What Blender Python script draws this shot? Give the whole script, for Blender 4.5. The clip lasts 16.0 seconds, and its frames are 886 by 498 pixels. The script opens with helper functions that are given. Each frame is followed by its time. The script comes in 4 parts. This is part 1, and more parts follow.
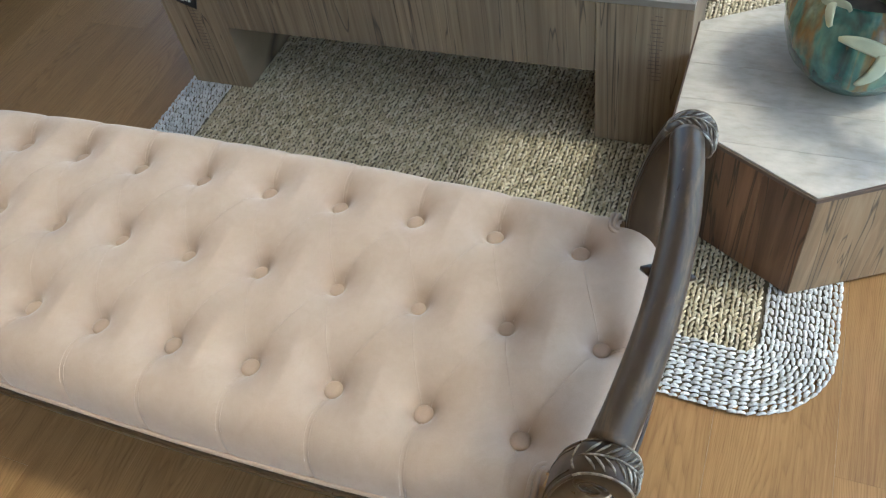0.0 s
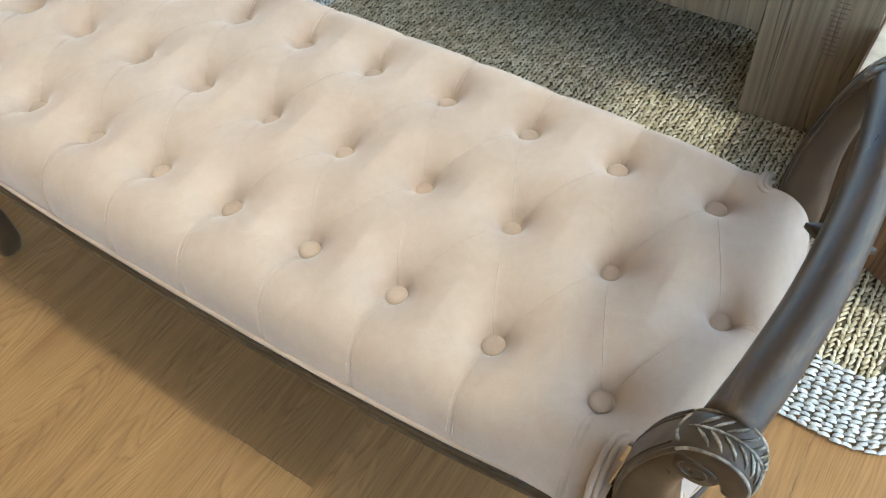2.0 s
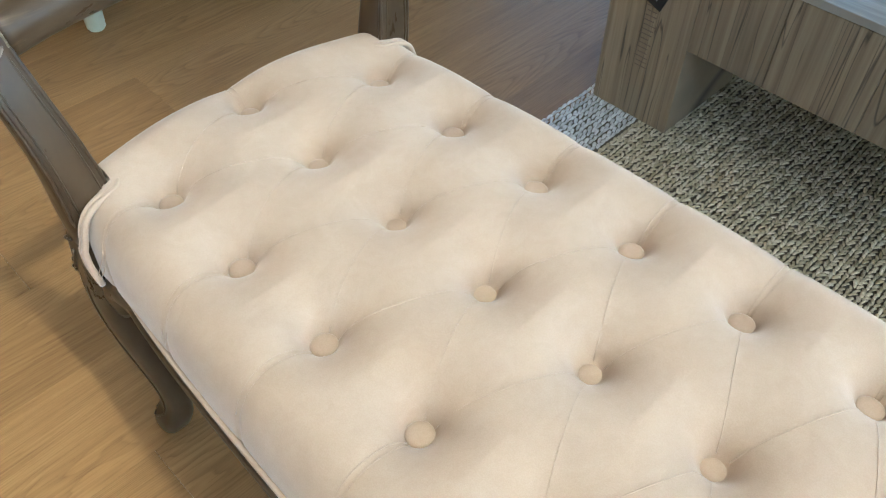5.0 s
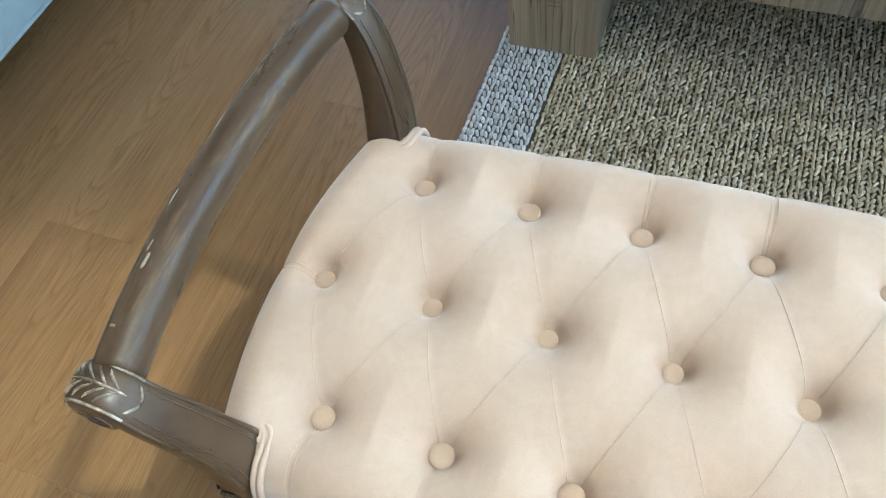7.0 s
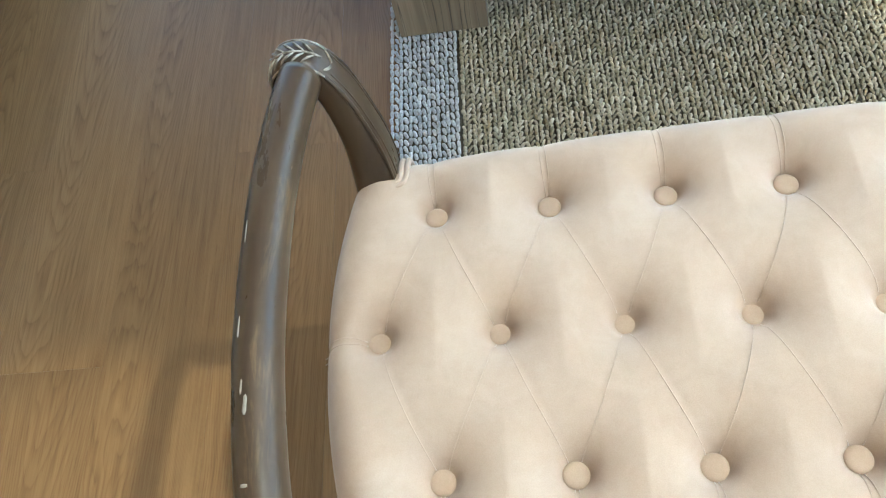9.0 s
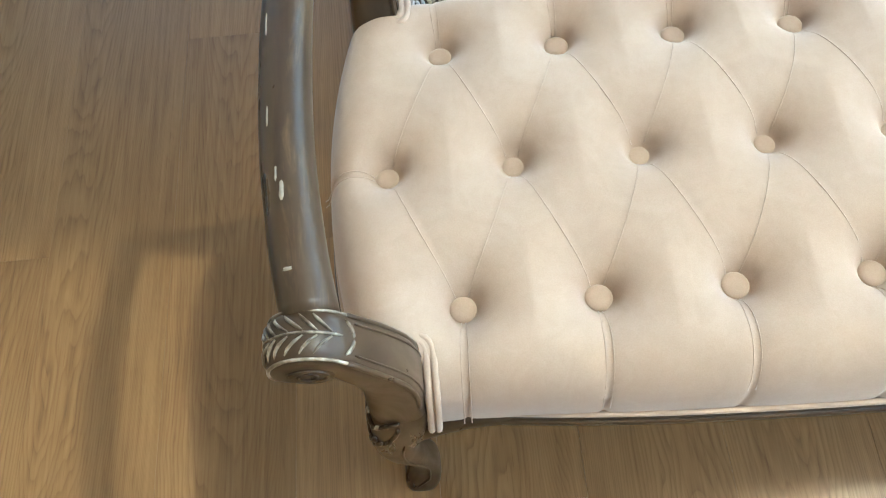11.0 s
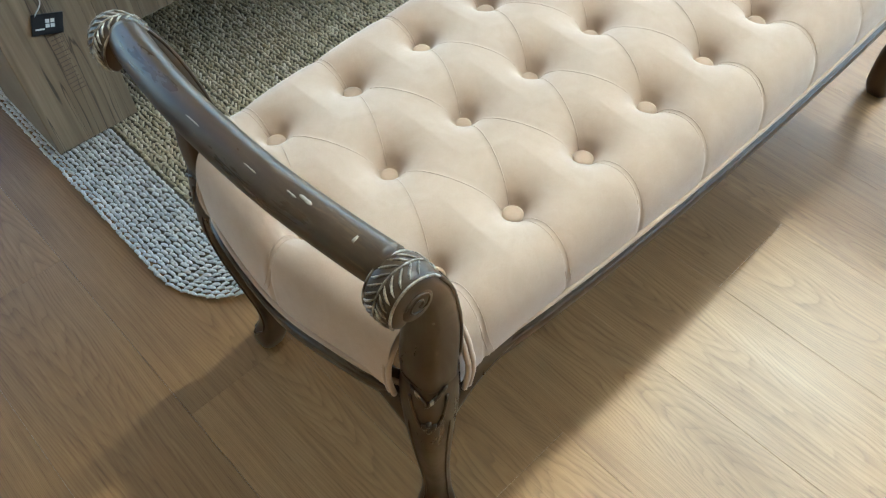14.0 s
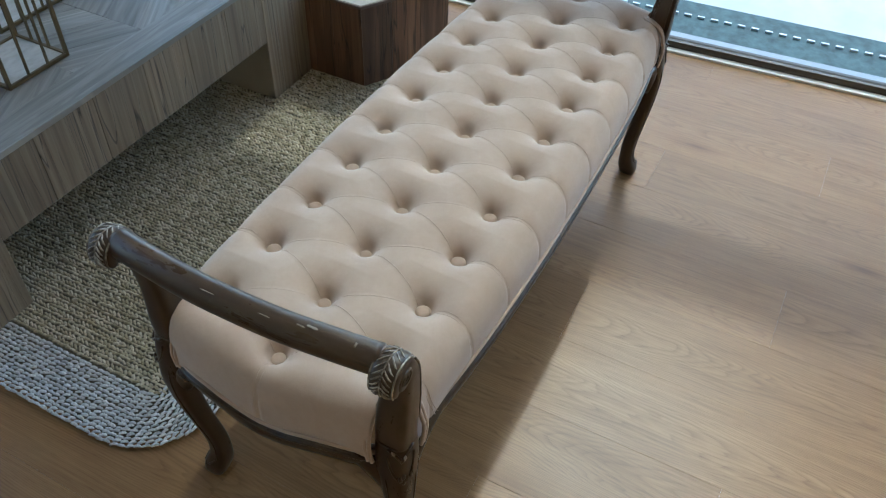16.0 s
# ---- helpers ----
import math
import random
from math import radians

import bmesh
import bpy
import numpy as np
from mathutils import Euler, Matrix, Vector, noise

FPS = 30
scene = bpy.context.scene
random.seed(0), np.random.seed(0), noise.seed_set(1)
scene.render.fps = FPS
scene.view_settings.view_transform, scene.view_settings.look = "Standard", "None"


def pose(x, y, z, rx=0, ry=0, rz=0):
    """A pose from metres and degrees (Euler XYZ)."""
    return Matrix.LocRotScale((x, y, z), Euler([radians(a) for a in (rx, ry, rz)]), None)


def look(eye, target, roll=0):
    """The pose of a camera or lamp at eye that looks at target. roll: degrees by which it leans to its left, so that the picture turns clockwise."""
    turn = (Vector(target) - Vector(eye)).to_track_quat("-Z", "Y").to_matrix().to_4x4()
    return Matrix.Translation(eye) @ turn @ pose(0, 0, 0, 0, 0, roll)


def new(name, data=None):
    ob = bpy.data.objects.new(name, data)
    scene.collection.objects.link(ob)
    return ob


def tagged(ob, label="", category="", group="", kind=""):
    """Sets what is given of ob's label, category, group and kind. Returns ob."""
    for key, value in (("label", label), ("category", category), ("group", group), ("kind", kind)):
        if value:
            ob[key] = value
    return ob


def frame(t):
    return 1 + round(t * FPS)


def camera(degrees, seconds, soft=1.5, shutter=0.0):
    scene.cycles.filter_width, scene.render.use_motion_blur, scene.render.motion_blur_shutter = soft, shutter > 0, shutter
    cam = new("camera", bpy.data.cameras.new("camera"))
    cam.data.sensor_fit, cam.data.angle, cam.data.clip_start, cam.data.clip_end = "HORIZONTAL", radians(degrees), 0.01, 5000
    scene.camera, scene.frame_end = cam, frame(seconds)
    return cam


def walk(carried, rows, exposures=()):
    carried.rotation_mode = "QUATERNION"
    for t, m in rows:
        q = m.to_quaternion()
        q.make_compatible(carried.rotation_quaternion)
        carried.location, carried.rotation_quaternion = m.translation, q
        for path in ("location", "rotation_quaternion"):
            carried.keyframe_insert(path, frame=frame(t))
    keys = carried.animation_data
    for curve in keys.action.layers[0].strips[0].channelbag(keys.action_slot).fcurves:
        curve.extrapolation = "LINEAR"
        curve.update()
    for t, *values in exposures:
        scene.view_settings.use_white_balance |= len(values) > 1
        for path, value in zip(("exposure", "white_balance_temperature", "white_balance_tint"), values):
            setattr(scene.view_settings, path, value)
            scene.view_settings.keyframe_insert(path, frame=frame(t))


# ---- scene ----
cam = camera(57.4, 16.0, soft=1.2)
PATH = [
    (0, (0.739, -0.543, 1.34), (0.105, 0.577, -0.191), -12.1),
    (0.5, (0.736, -0.579, 1.337), (0.048, 0.481, -0.213), -14.3),
    (1, (0.741, -0.592, 1.326), (0.011, 0.407, -0.245), -14.2),
    (1.5, (0.726, -0.581, 1.264), (-0.036, 0.384, -0.314), -11.5),
    (2, (0.685, -0.523, 1.173), (-0.098, 0.462, -0.382), -6.1),
    (2.5, (0.63, -0.461, 1.11), (-0.166, 0.557, -0.416), -0.3),
    (3, (0.545, -0.426, 1.069), (-0.305, 0.552, -0.455), 2.2),
    (3.5, (0.411, -0.376, 1.033), (-0.521, 0.526, -0.49), 1.5),
    (4, (0.281, -0.345, 1.035), (-0.708, 0.524, -0.471), 1.3),
    (4.5, (0.175, -0.359, 1.044), (-0.815, 0.544, -0.441), 2.3),
    (4.7, (0.126, -0.37, 1.042), (-0.851, 0.562, -0.433), 2.4),
    (6.8, (-0.249, -0.38, 1.177), (-0.82, 0.584, -0.48), -10.7),
    (7, (-0.279, -0.351, 1.195), (-0.809, 0.603, -0.48), -11.0),
    (7.5, (-0.321, -0.291, 1.221), (-0.768, 0.677, -0.471), -10.0),
    (8, (-0.344, -0.276, 1.24), (-0.692, 0.698, -0.472), -10.9),
    (8.5, (-0.418, -0.302, 1.243), (-0.674, 0.657, -0.493), -14.7),
    (9, (-0.451, -0.311, 1.223), (-0.69, 0.631, -0.525), -17.8),
    (9.5, (-0.456, -0.313, 1.178), (-0.727, 0.584, -0.59), -17.8),
    (10, (-0.435, -0.374, 1.15), (-0.65, 0.495, -0.639), -13.7),
    (10.2, (-0.444, -0.413, 1.151), (-0.619, 0.451, -0.644), -12.4),
    (12.3, (-0.742, -0.408, 1.14), (-0.554, 0.419, -0.672), -2.5),
    (12.5, (-0.738, -0.395, 1.142), (-0.514, 0.409, -0.676), -3.3),
    (13, (-0.751, -0.431, 1.13), (-0.357, 0.465, -0.614), -5.9),
    (13.5, (-0.892, -0.472, 1.163), (-0.21, 0.418, -0.494), -3.0),
    (14, (-0.9, -0.534, 1.174), (-0.088, 0.364, -0.418), -2.0),
    (14.5, (-0.919, -0.589, 1.24), (-0.008, 0.309, -0.297), -1.0),
    (15, (-1.047, -0.582, 1.331), (0.055, 0.213, -0.136), 1.6),
    (15.5, (-1.151, -0.541, 1.399), (0.077, 0.147, -0.022), 3.0),
    (16, (-1.181, -0.546, 1.432), (0.089, 0.084, 0.021), 1.9),
]
EXPOSURES = [(0.0, 1.12, 5950, 1), (0.5, 1.36, 5950, 0), (1.5, 1.48, 5900, -2), (3.0, 1.36, 5680, -4), (4.7, 1.5, 5850, -4), (7.0, 1.72, 5480, -5), (10.5, 1.75, 5720, -5), (12.5, 1.62, 5620, -7), (14.2, 1.62, 5620, -8), (15.4, 1.0, 5330, -5), (16.0, 0.93, 5300, -4)]
walk(cam, [(t, look(eye, target, roll)) for t, eye, target, roll in PATH], EXPOSURES)

# ---- exposure, world and sun ----
SUN_DIR = Vector((-0.66, -0.06, -1.0)).normalized()
world = bpy.data.worlds.new("world")
scene.world = world
world.use_nodes = True
wn = world.node_tree
sky = wn.nodes.new("ShaderNodeTexSky")
sky.sky_type = "NISHITA"
sky.sun_disc = False
sky.sun_elevation = math.asin(-SUN_DIR.z)
sky.sun_rotation = math.atan2(-SUN_DIR.x, -SUN_DIR.y)
wn.links.new(sky.outputs[0], wn.nodes["Background"].inputs[0])
wn.nodes["Background"].inputs[1].default_value = 0.225
sun = new("sun", bpy.data.lights.new("sun", "SUN"))
sun.data.energy = 0.58
sun.data.angle = radians(1.6)
sun.data.color = (1.0, 0.93, 0.80)
sun.matrix_world = Matrix.Translation((4, 0.4, 6)) @ SUN_DIR.to_track_quat("-Z", "Y").to_matrix().to_4x4()


# ---- helpers of the scene ----
def mesh_of(name, verts, faces, mat, smooth=True):
    me = bpy.data.meshes.new(name)
    me.from_pydata([tuple(v) for v in verts], [], [tuple(f) for f in faces])
    me.materials.append(mat)
    if smooth:
        me.polygons.foreach_set("use_smooth", [True] * len(me.polygons))
    me.update()
    return me


def part_mesh(name, me, parent, label=""):
    ob = new(name, me)
    ob.parent = parent
    return tagged(ob, label)


def part(name, bm, mat, parent, label="", smooth=False):
    """Links a bmesh as one mesh object under a thing or a part."""
    me = bpy.data.meshes.new(name)
    bmesh.ops.recalc_face_normals(bm, faces=bm.faces)
    bm.to_mesh(me)
    bm.free()
    me.materials.append(mat)
    if smooth:
        me.polygons.foreach_set("use_smooth", [True] * len(me.polygons))
    return part_mesh(name, me, parent, label)


def thing(name, place, label, category, group="", kind="", turn=0.0):
    ob = new(name)
    ob.empty_display_size = 0.05
    ob.matrix_world = pose(*place, 0, 0, turn)
    return tagged(ob, label, category, group, kind)


def box(bm, x0, x1, y0, y1, z0, z1, bevel=0.0):
    vs = [bm.verts.new((x, y, z)) for x in (x0, x1) for y in (y0, y1) for z in (z0, z1)]
    fs = [bm.faces.new([vs[i] for i in f]) for f in
          ((0, 1, 3, 2), (4, 6, 7, 5), (0, 4, 5, 1), (2, 3, 7, 6), (0, 2, 6, 4), (1, 5, 7, 3))]
    if bevel:
        edges = list({e for f in fs for e in f.edges})
        bmesh.ops.bevel(bm, geom=edges, offset=bevel, segments=2, affect="EDGES", profile=0.6)
    return bm


def prism(bm, outline, z0, z1, bevel=0.0):
    """An upright prism over a list of (x, y)."""
    lo = [bm.verts.new((x, y, z0)) for x, y in outline]
    hi = [bm.verts.new((x, y, z1)) for x, y in outline]
    n = len(outline)
    fs = [bm.faces.new(lo[::-1]), bm.faces.new(hi)]
    fs += [bm.faces.new((lo[i], lo[(i + 1) % n], hi[(i + 1) % n], hi[i])) for i in range(n)]
    if bevel:
        edges = list({e for f in fs for e in f.edges})
        bmesh.ops.bevel(bm, geom=edges, offset=bevel, segments=2, affect="EDGES", profile=0.6)
    return bm


def smooth_path(points, n):
    """A Catmull-Rom curve through rows of numbers, n samples."""
    p = np.array(points, float)
    p = np.vstack([2 * p[0] - p[1], p, 2 * p[-1] - p[-2]])
    out = []
    for u in np.linspace(0, len(points) - 1, n):
        i = min(int(u), len(points) - 2)
        t = u - i
        a, b, c, d = p[i:i + 4]
        out.append(0.5 * (2 * b + (c - a) * t + (2 * a - 5 * b + 4 * c - d) * t * t + (3 * b - a - 3 * c + d) * t ** 3))
    return np.array(out)


def sweep(points, half_u, half_v, side_u, sides=14, square=2.0, closed=False):
    """A tube along points; half_u, half_v: half widths along side_u and across it; square: superellipse power."""
    pts = np.array(points, float)
    n = len(pts)
    hu = np.broadcast_to(np.array(half_u, float), (n,))
    hv = np.broadcast_to(np.array(half_v, float), (n,))
    verts, faces = [], []
    for i in range(n):
        if closed:
            t = pts[(i + 1) % n] - pts[i - 1]
        else:
            t = pts[min(i + 1, n - 1)] - pts[max(i - 1, 0)]
        t = t / (np.linalg.norm(t) + 1e-9)
        u = np.array(side_u, float)
        u = u - t * u.dot(t)
        u /= np.linalg.norm(u) + 1e-9
        v = np.cross(t, u)
        for k in range(sides):
            a = 2 * math.pi * k / sides
            c, s = math.cos(a), math.sin(a)
            c = math.copysign(abs(c) ** (2 / square), c)
            s = math.copysign(abs(s) ** (2 / square), s)
            verts.append(pts[i] + u * c * hu[i] + v * s * hv[i])
    last = n if closed else n - 1
    for i in range(last):
        j = (i + 1) % n
        for k in range(sides):
            m = (k + 1) % sides
            faces.append((i * sides + k, i * sides + m, j * sides + m, j * sides + k))
    if not closed:
        faces.append(tuple(range(sides))[::-1])
        faces.append(tuple((n - 1) * sides + k for k in range(sides)))
    return verts, faces


def lathe(profile, sides=40):
    verts, faces = [], []
    for r, z in profile:
        for k in range(sides):
            a = 2 * math.pi * k / sides
            verts.append((r * math.cos(a), r * math.sin(a), z))
    for i in range(len(profile) - 1):
        for k in range(sides):
            m = (k + 1) % sides
            faces.append((i * sides + k, i * sides + m, (i + 1) * sides + m, (i + 1) * sides + k))
    return verts, faces


# ---- materials ----
class Nodes:
    """Short hand for a node material."""

    def __init__(self, name):
        self.mat = bpy.data.materials.new(name)
        self.mat.use_nodes = True
        self.tree = self.mat.node_tree
        self.bsdf = self.tree.nodes["Principled BSDF"]

    def add(self, kind, **values):
        n = self.tree.nodes.new(kind)
        for key, value in values.items():
            n.inputs[key.replace("_", " ")].default_value = value
        return n

    def link(self, a, b):
        self.tree.links.new(a, b)

    def coords(self, scale, offset_random=0.0, which="Object"):
        t = self.add("ShaderNodeTexCoord")
        m = self.add("ShaderNodeMapping")
        m.inputs["Scale"].default_value = scale
        self.link(t.outputs[which], m.inputs["Vector"])
        if offset_random:
            info = self.add("ShaderNodeObjectInfo")
            mul = self.add("ShaderNodeMath")
            mul.operation = "MULTIPLY"
            mul.inputs[1].default_value = offset_random
            self.link(info.outputs["Random"], mul.inputs[0])
            self.link(mul.outputs[0], m.inputs["Location"])
        return m.outputs[0]

    def noise(self, vec, scale, detail=4.0, rough=0.55, distort=0.0):
        n = self.add("ShaderNodeTexNoise", Scale=scale, Detail=detail, Roughness=rough, Distortion=distort)
        self.link(vec, n.inputs["Vector"])
        return n.outputs["Fac"]

    def ramp(self, fac, stops):
        r = self.add("ShaderNodeValToRGB")
        e = r.color_ramp.elements
        while len(e) < len(stops):
            e.new(0.5)
        for el, (p, c) in zip(e, stops):
            el.position = p
            el.color = (*c, 1) if len(c) == 3 else c
        self.link(fac, r.inputs[0])
        return r.outputs[0]

    def mix(self, fac, a, b, mode="MIX"):
        m = self.add("ShaderNodeMix")
        m.data_type = "RGBA"
        m.blend_type = mode
        for value, socket in ((fac, m.inputs[0]), (a, m.inputs[6]), (b, m.inputs[7])):
            if isinstance(value, (int, float)):
                socket.default_value = value
            elif isinstance(value, tuple):
                socket.default_value = (*value, 1)
            else:
                self.link(value, socket)
        return m.outputs[2]

    def bump(self, height, strength, distance):
        b = self.add("ShaderNodeBump", Strength=strength, Distance=distance)
        self.link(height, b.inputs["Height"])
        self.link(b.outputs[0], self.bsdf.inputs["Normal"])

    def done(self, color=None, rough=None, **values):
        if isinstance(color, tuple):
            self.bsdf.inputs["Base Color"].default_value = (*color, 1)
        elif color is not None:
            self.link(color, self.bsdf.inputs["Base Color"])
        if isinstance(rough, float):
            self.bsdf.inputs["Roughness"].default_value = rough
        elif rough is not None:
            self.link(rough, self.bsdf.inputs["Roughness"])
        for key, value in values.items():
            self.bsdf.inputs[key.replace("_", " ")].default_value = value
        return self.mat


def grey(v):
    return (v, v, v)


def wood(name, dark, mid, light, across=(1, 0, 0), length=1.6, fine=70.0, rough=0.5, relief=0.4, tone=0.25, crack=0.0, spread=9.0, ring_share=0.45, grain=1.6, turns=46.0, gloss=0.5, contrast=0.21, sweep_length=0.55):
    """Sawn wood, grain along the axes where across is 0."""
    m = Nodes(name)
    s = tuple(1.0 if a else 0.0 for a in across)
    fine_scale = tuple(fine if a else length * grain for a in s)
    broad_scale = tuple(spread if a else length * sweep_length for a in s)
    g = m.noise(m.coords(fine_scale, 37.0), 1.0, 5.0, 0.6)
    b = m.noise(m.coords(broad_scale, 23.0), 1.0, 3.0, 0.5, 1.2)
    rings = m.add("ShaderNodeMath")
    rings.operation = "MULTIPLY"
    rings.inputs[1].default_value = turns
    m.link(b, rings.inputs[0])
    sine = m.add("ShaderNodeMath")
    sine.operation = "SINE"
    m.link(rings.outputs[0], sine.inputs[0])
    ring = m.ramp(sine.outputs[0], [(0.0, grey(0.35)), (0.7, grey(0.6)), (1.0, grey(0.5))])
    fac = m.mix(ring_share, g, ring)
    base = m.ramp(fac, [(0.5 - contrast, dark), (0.5, mid), (0.5 + contrast, light)])
    broad = m.ramp(b, [(0.3, grey(1.0 - tone)), (0.7, grey(1.0))])
    col = m.mix(1.0, base, broad, "MULTIPLY")
    info = m.add("ShaderNodeObjectInfo")
    each = m.ramp(info.outputs["Random"], [(0.0, grey(1.0 - tone)), (1.0, grey(1.0))])
    col = m.mix(1.0, col, each, "MULTIPLY")
    height = g
    if crack:
        c = m.noise(m.coords(tuple(34.0 if a else length * 1.3 for a in s), 51.0), 1.0, 2.0, 0.5, 0.6)
        cr = m.ramp(c, [(0.5, grey(1.0)), (0.5 + 0.012 / crack * 0.5, grey(0.25)), (0.5 + 0.024 / crack * 0.5, grey(1.0))])
        col = m.mix(1.0, col, cr, "MULTIPLY")
        height = m.mix(0.6, g, cr)
    m.bump(height, relief, 0.002)
    r = m.ramp(g, [(0.3, grey(rough + 0.09)), (0.7, grey(rough - 0.09))])
    return m.done(col, r, Specular_IOR_Level=gloss)


def oak_floor_material():
    """Flat-sawn oak boards: arched growth rings down the middle, straight ones at the sides, pores, knots."""
    m = Nodes("oak_laminate")

    def calc(op, a, b):
        n = m.add("ShaderNodeMath")
        n.operation = op
        for value, socket in ((a, n.inputs[0]), (b, n.inputs[1])):
            if isinstance(value, (int, float)):
                socket.default_value = value
            else:
                m.link(value, socket)
        return n.outputs[0]
    sep = m.add("ShaderNodeSeparateXYZ")
    m.link(m.add("ShaderNodeTexCoord").outputs["Object"], sep.inputs[0])
    info = m.add("ShaderNodeObjectInfo").outputs["Random"]
    flip = calc("SUBTRACT", calc("MULTIPLY", calc("GREATER_THAN", calc("FRACT", calc("MULTIPLY", info, 7.0), 0.0), 0.5), 2.0), 1.0)
    heart = calc("SUBTRACT", calc("MULTIPLY", calc("FRACT", calc("MULTIPLY", info, 13.0), 0.0), 0.16), 0.08)
    off = calc("SUBTRACT", sep.outputs[0], heart)
    warp = m.noise(m.coords((9, 1.7, 1), 23.0), 1.0, 3.0, 0.5, 0.6)
    arch = calc("ADD", calc("MULTIPLY", calc("MULTIPLY", off, off), 1500.0), calc("MULTIPLY", calc("MULTIPLY", sep.outputs[1], flip), 13.0))
    turns = calc("ADD", arch, calc("MULTIPLY", warp, 11.0))
    saw = calc("FRACT", turns, 0.0)
    ring = m.ramp(saw, [(0.0, grey(0.30)), (0.12, grey(0.42)), (0.55, grey(0.62)), (0.92, grey(0.58)), (1.0, grey(0.30))])
    fibre = m.noise(m.coords((190, 5.0, 1), 37.0), 1.0, 6.0, 0.62)
    patch = m.noise(m.coords((7, 1.1, 1), 51.0), 1.0, 3.0, 0.55, 0.8)
    fac = m.mix(m.ramp(patch, [(0.35, grey(0.30)), (0.65, grey(0.60))]), fibre, ring)
    col = m.ramp(fac, [(0.23, (0.150, 0.078, 0.030)), (0.50, (0.265, 0.148, 0.060)), (0.77, (0.356, 0.215, 0.095))])
    col = m.mix(1.0, col, m.ramp(patch, [(0.3, (0.84, 0.82, 0.80)), (0.7, grey(1.0))]), "MULTIPLY")
    col = m.mix(1.0, col, m.ramp(info, [(0.0, (0.84, 0.83, 0.82)), (0.5, (0.96, 0.95, 0.93)), (1.0, grey(1.0))]), "MULTIPLY")
    vor = m.add("ShaderNodeTexVoronoi", Scale=1.0, Randomness=1.0)
    m.link(m.coords((6.0, 1.5, 1.0), 61.0), vor.inputs["Vector"])
    col = m.mix(1.0, col, m.ramp(vor.outputs["Distance"], [(0.0, (0.30, 0.25, 0.21)), (0.03, (0.52, 0.45, 0.39)), (0.075, (0.84, 0.80, 0.76)), (0.17, grey(1.0))]), "MULTIPLY")
    pores = m.noise(m.coords((560, 20, 1), 17.0), 1.0, 2.0, 0.6)
    col = m.mix(1.0, col, m.ramp(pores, [(0.58, grey(1.0)), (0.72, (0.80, 0.77, 0.74))]), "MULTIPLY")
    m.bump(fibre, 0.02, 0.001)
    return m.done(col, m.ramp(patch, [(0.3, grey(0.36)), (0.7, grey(0.29))]), Specular_IOR_Level=0.22)


def velvet_material():
    m = Nodes("velvet")
    v = m.coords((1, 1, 1))
    broad = m.noise(v, 9.0, 4.0, 0.6, 0.8)
    nap = m.noise(v, 900.0, 2.0, 0.6)
    col = m.ramp(broad, [(0.3, (0.364, 0.262, 0.186)), (0.55, (0.386, 0.284, 0.207)), (0.75, (0.408, 0.307, 0.232))])
    brush = m.noise(m.coords((34, 26, 26)), 1.0, 3.0, 0.6, 2.2)
    col = m.mix(1.0, col, m.ramp(brush, [(0.35, (0.955, 0.945, 0.94)), (0.6, grey(1.0))]), "MULTIPLY")
    col = m.mix(0.12, col, m.ramp(nap, [(0.35, (0.30, 0.22, 0.16)), (0.65, (0.58, 0.47, 0.38))]))
    m.bump(nap, 0.14, 0.001)
    m.bsdf.inputs["Sheen Weight"].default_value = 0.35
    m.bsdf.inputs["Sheen Roughness"].default_value = 0.45
    m.bsdf.inputs["Sheen Tint"].default_value = (1.0, 0.92, 0.86, 1)
    m.bsdf.inputs["Specular IOR Level"].default_value = 0.15
    return m.done(col, 0.92)


def frame_wood_material(name, scale, rub):
    """Dark stained wood under a thin wax sheen, rubbed through in streaks along the grain."""
    m = Nodes(name)
    streak = m.noise(m.coords(scale), 1.0, 4.0, 0.6, 0.4)
    col = m.ramp(streak, [(0.28, (0.036, 0.021, 0.011)), (0.52, (0.048, 0.029, 0.015)), (0.78, (0.064, 0.040, 0.021))])
    spots = m.noise(m.coords(tuple(0.55 * c for c in scale)), 1.0, 5.0, 0.7, 0.6)
    col = m.mix(m.ramp(spots, [(0.54, grey(0.0)), (0.74, grey(rub))]), col, (0.19, 0.120, 0.058))
    scratch = m.noise(m.coords(tuple(2.6 * c for c in scale)), 1.0, 3.0, 0.65)
    col = m.mix(m.ramp(scratch, [(0.72, grey(0.0)), (0.76, grey(rub))]), col, (0.34, 0.28, 0.19))
    m.bump(streak, 0.10, 0.0015)
    return m.done(col, m.ramp(spots, [(0.35, grey(0.27)), (0.7, grey(0.42))]), Specular_IOR_Level=0.36)


def carving_material():
    m = Nodes("worn_silver_carving")
    n = m.noise(m.coords((70, 70, 70)), 1.0, 4.0, 0.6)
    col = m.ramp(n, [(0.34, (0.07, 0.052, 0.034)), (0.50, (0.22, 0.18, 0.13)), (0.66, (0.50, 0.46, 0.38))])
    m.bump(n, 0.4, 0.002)
    return m.done(col, 0.36, Metallic=0.35)


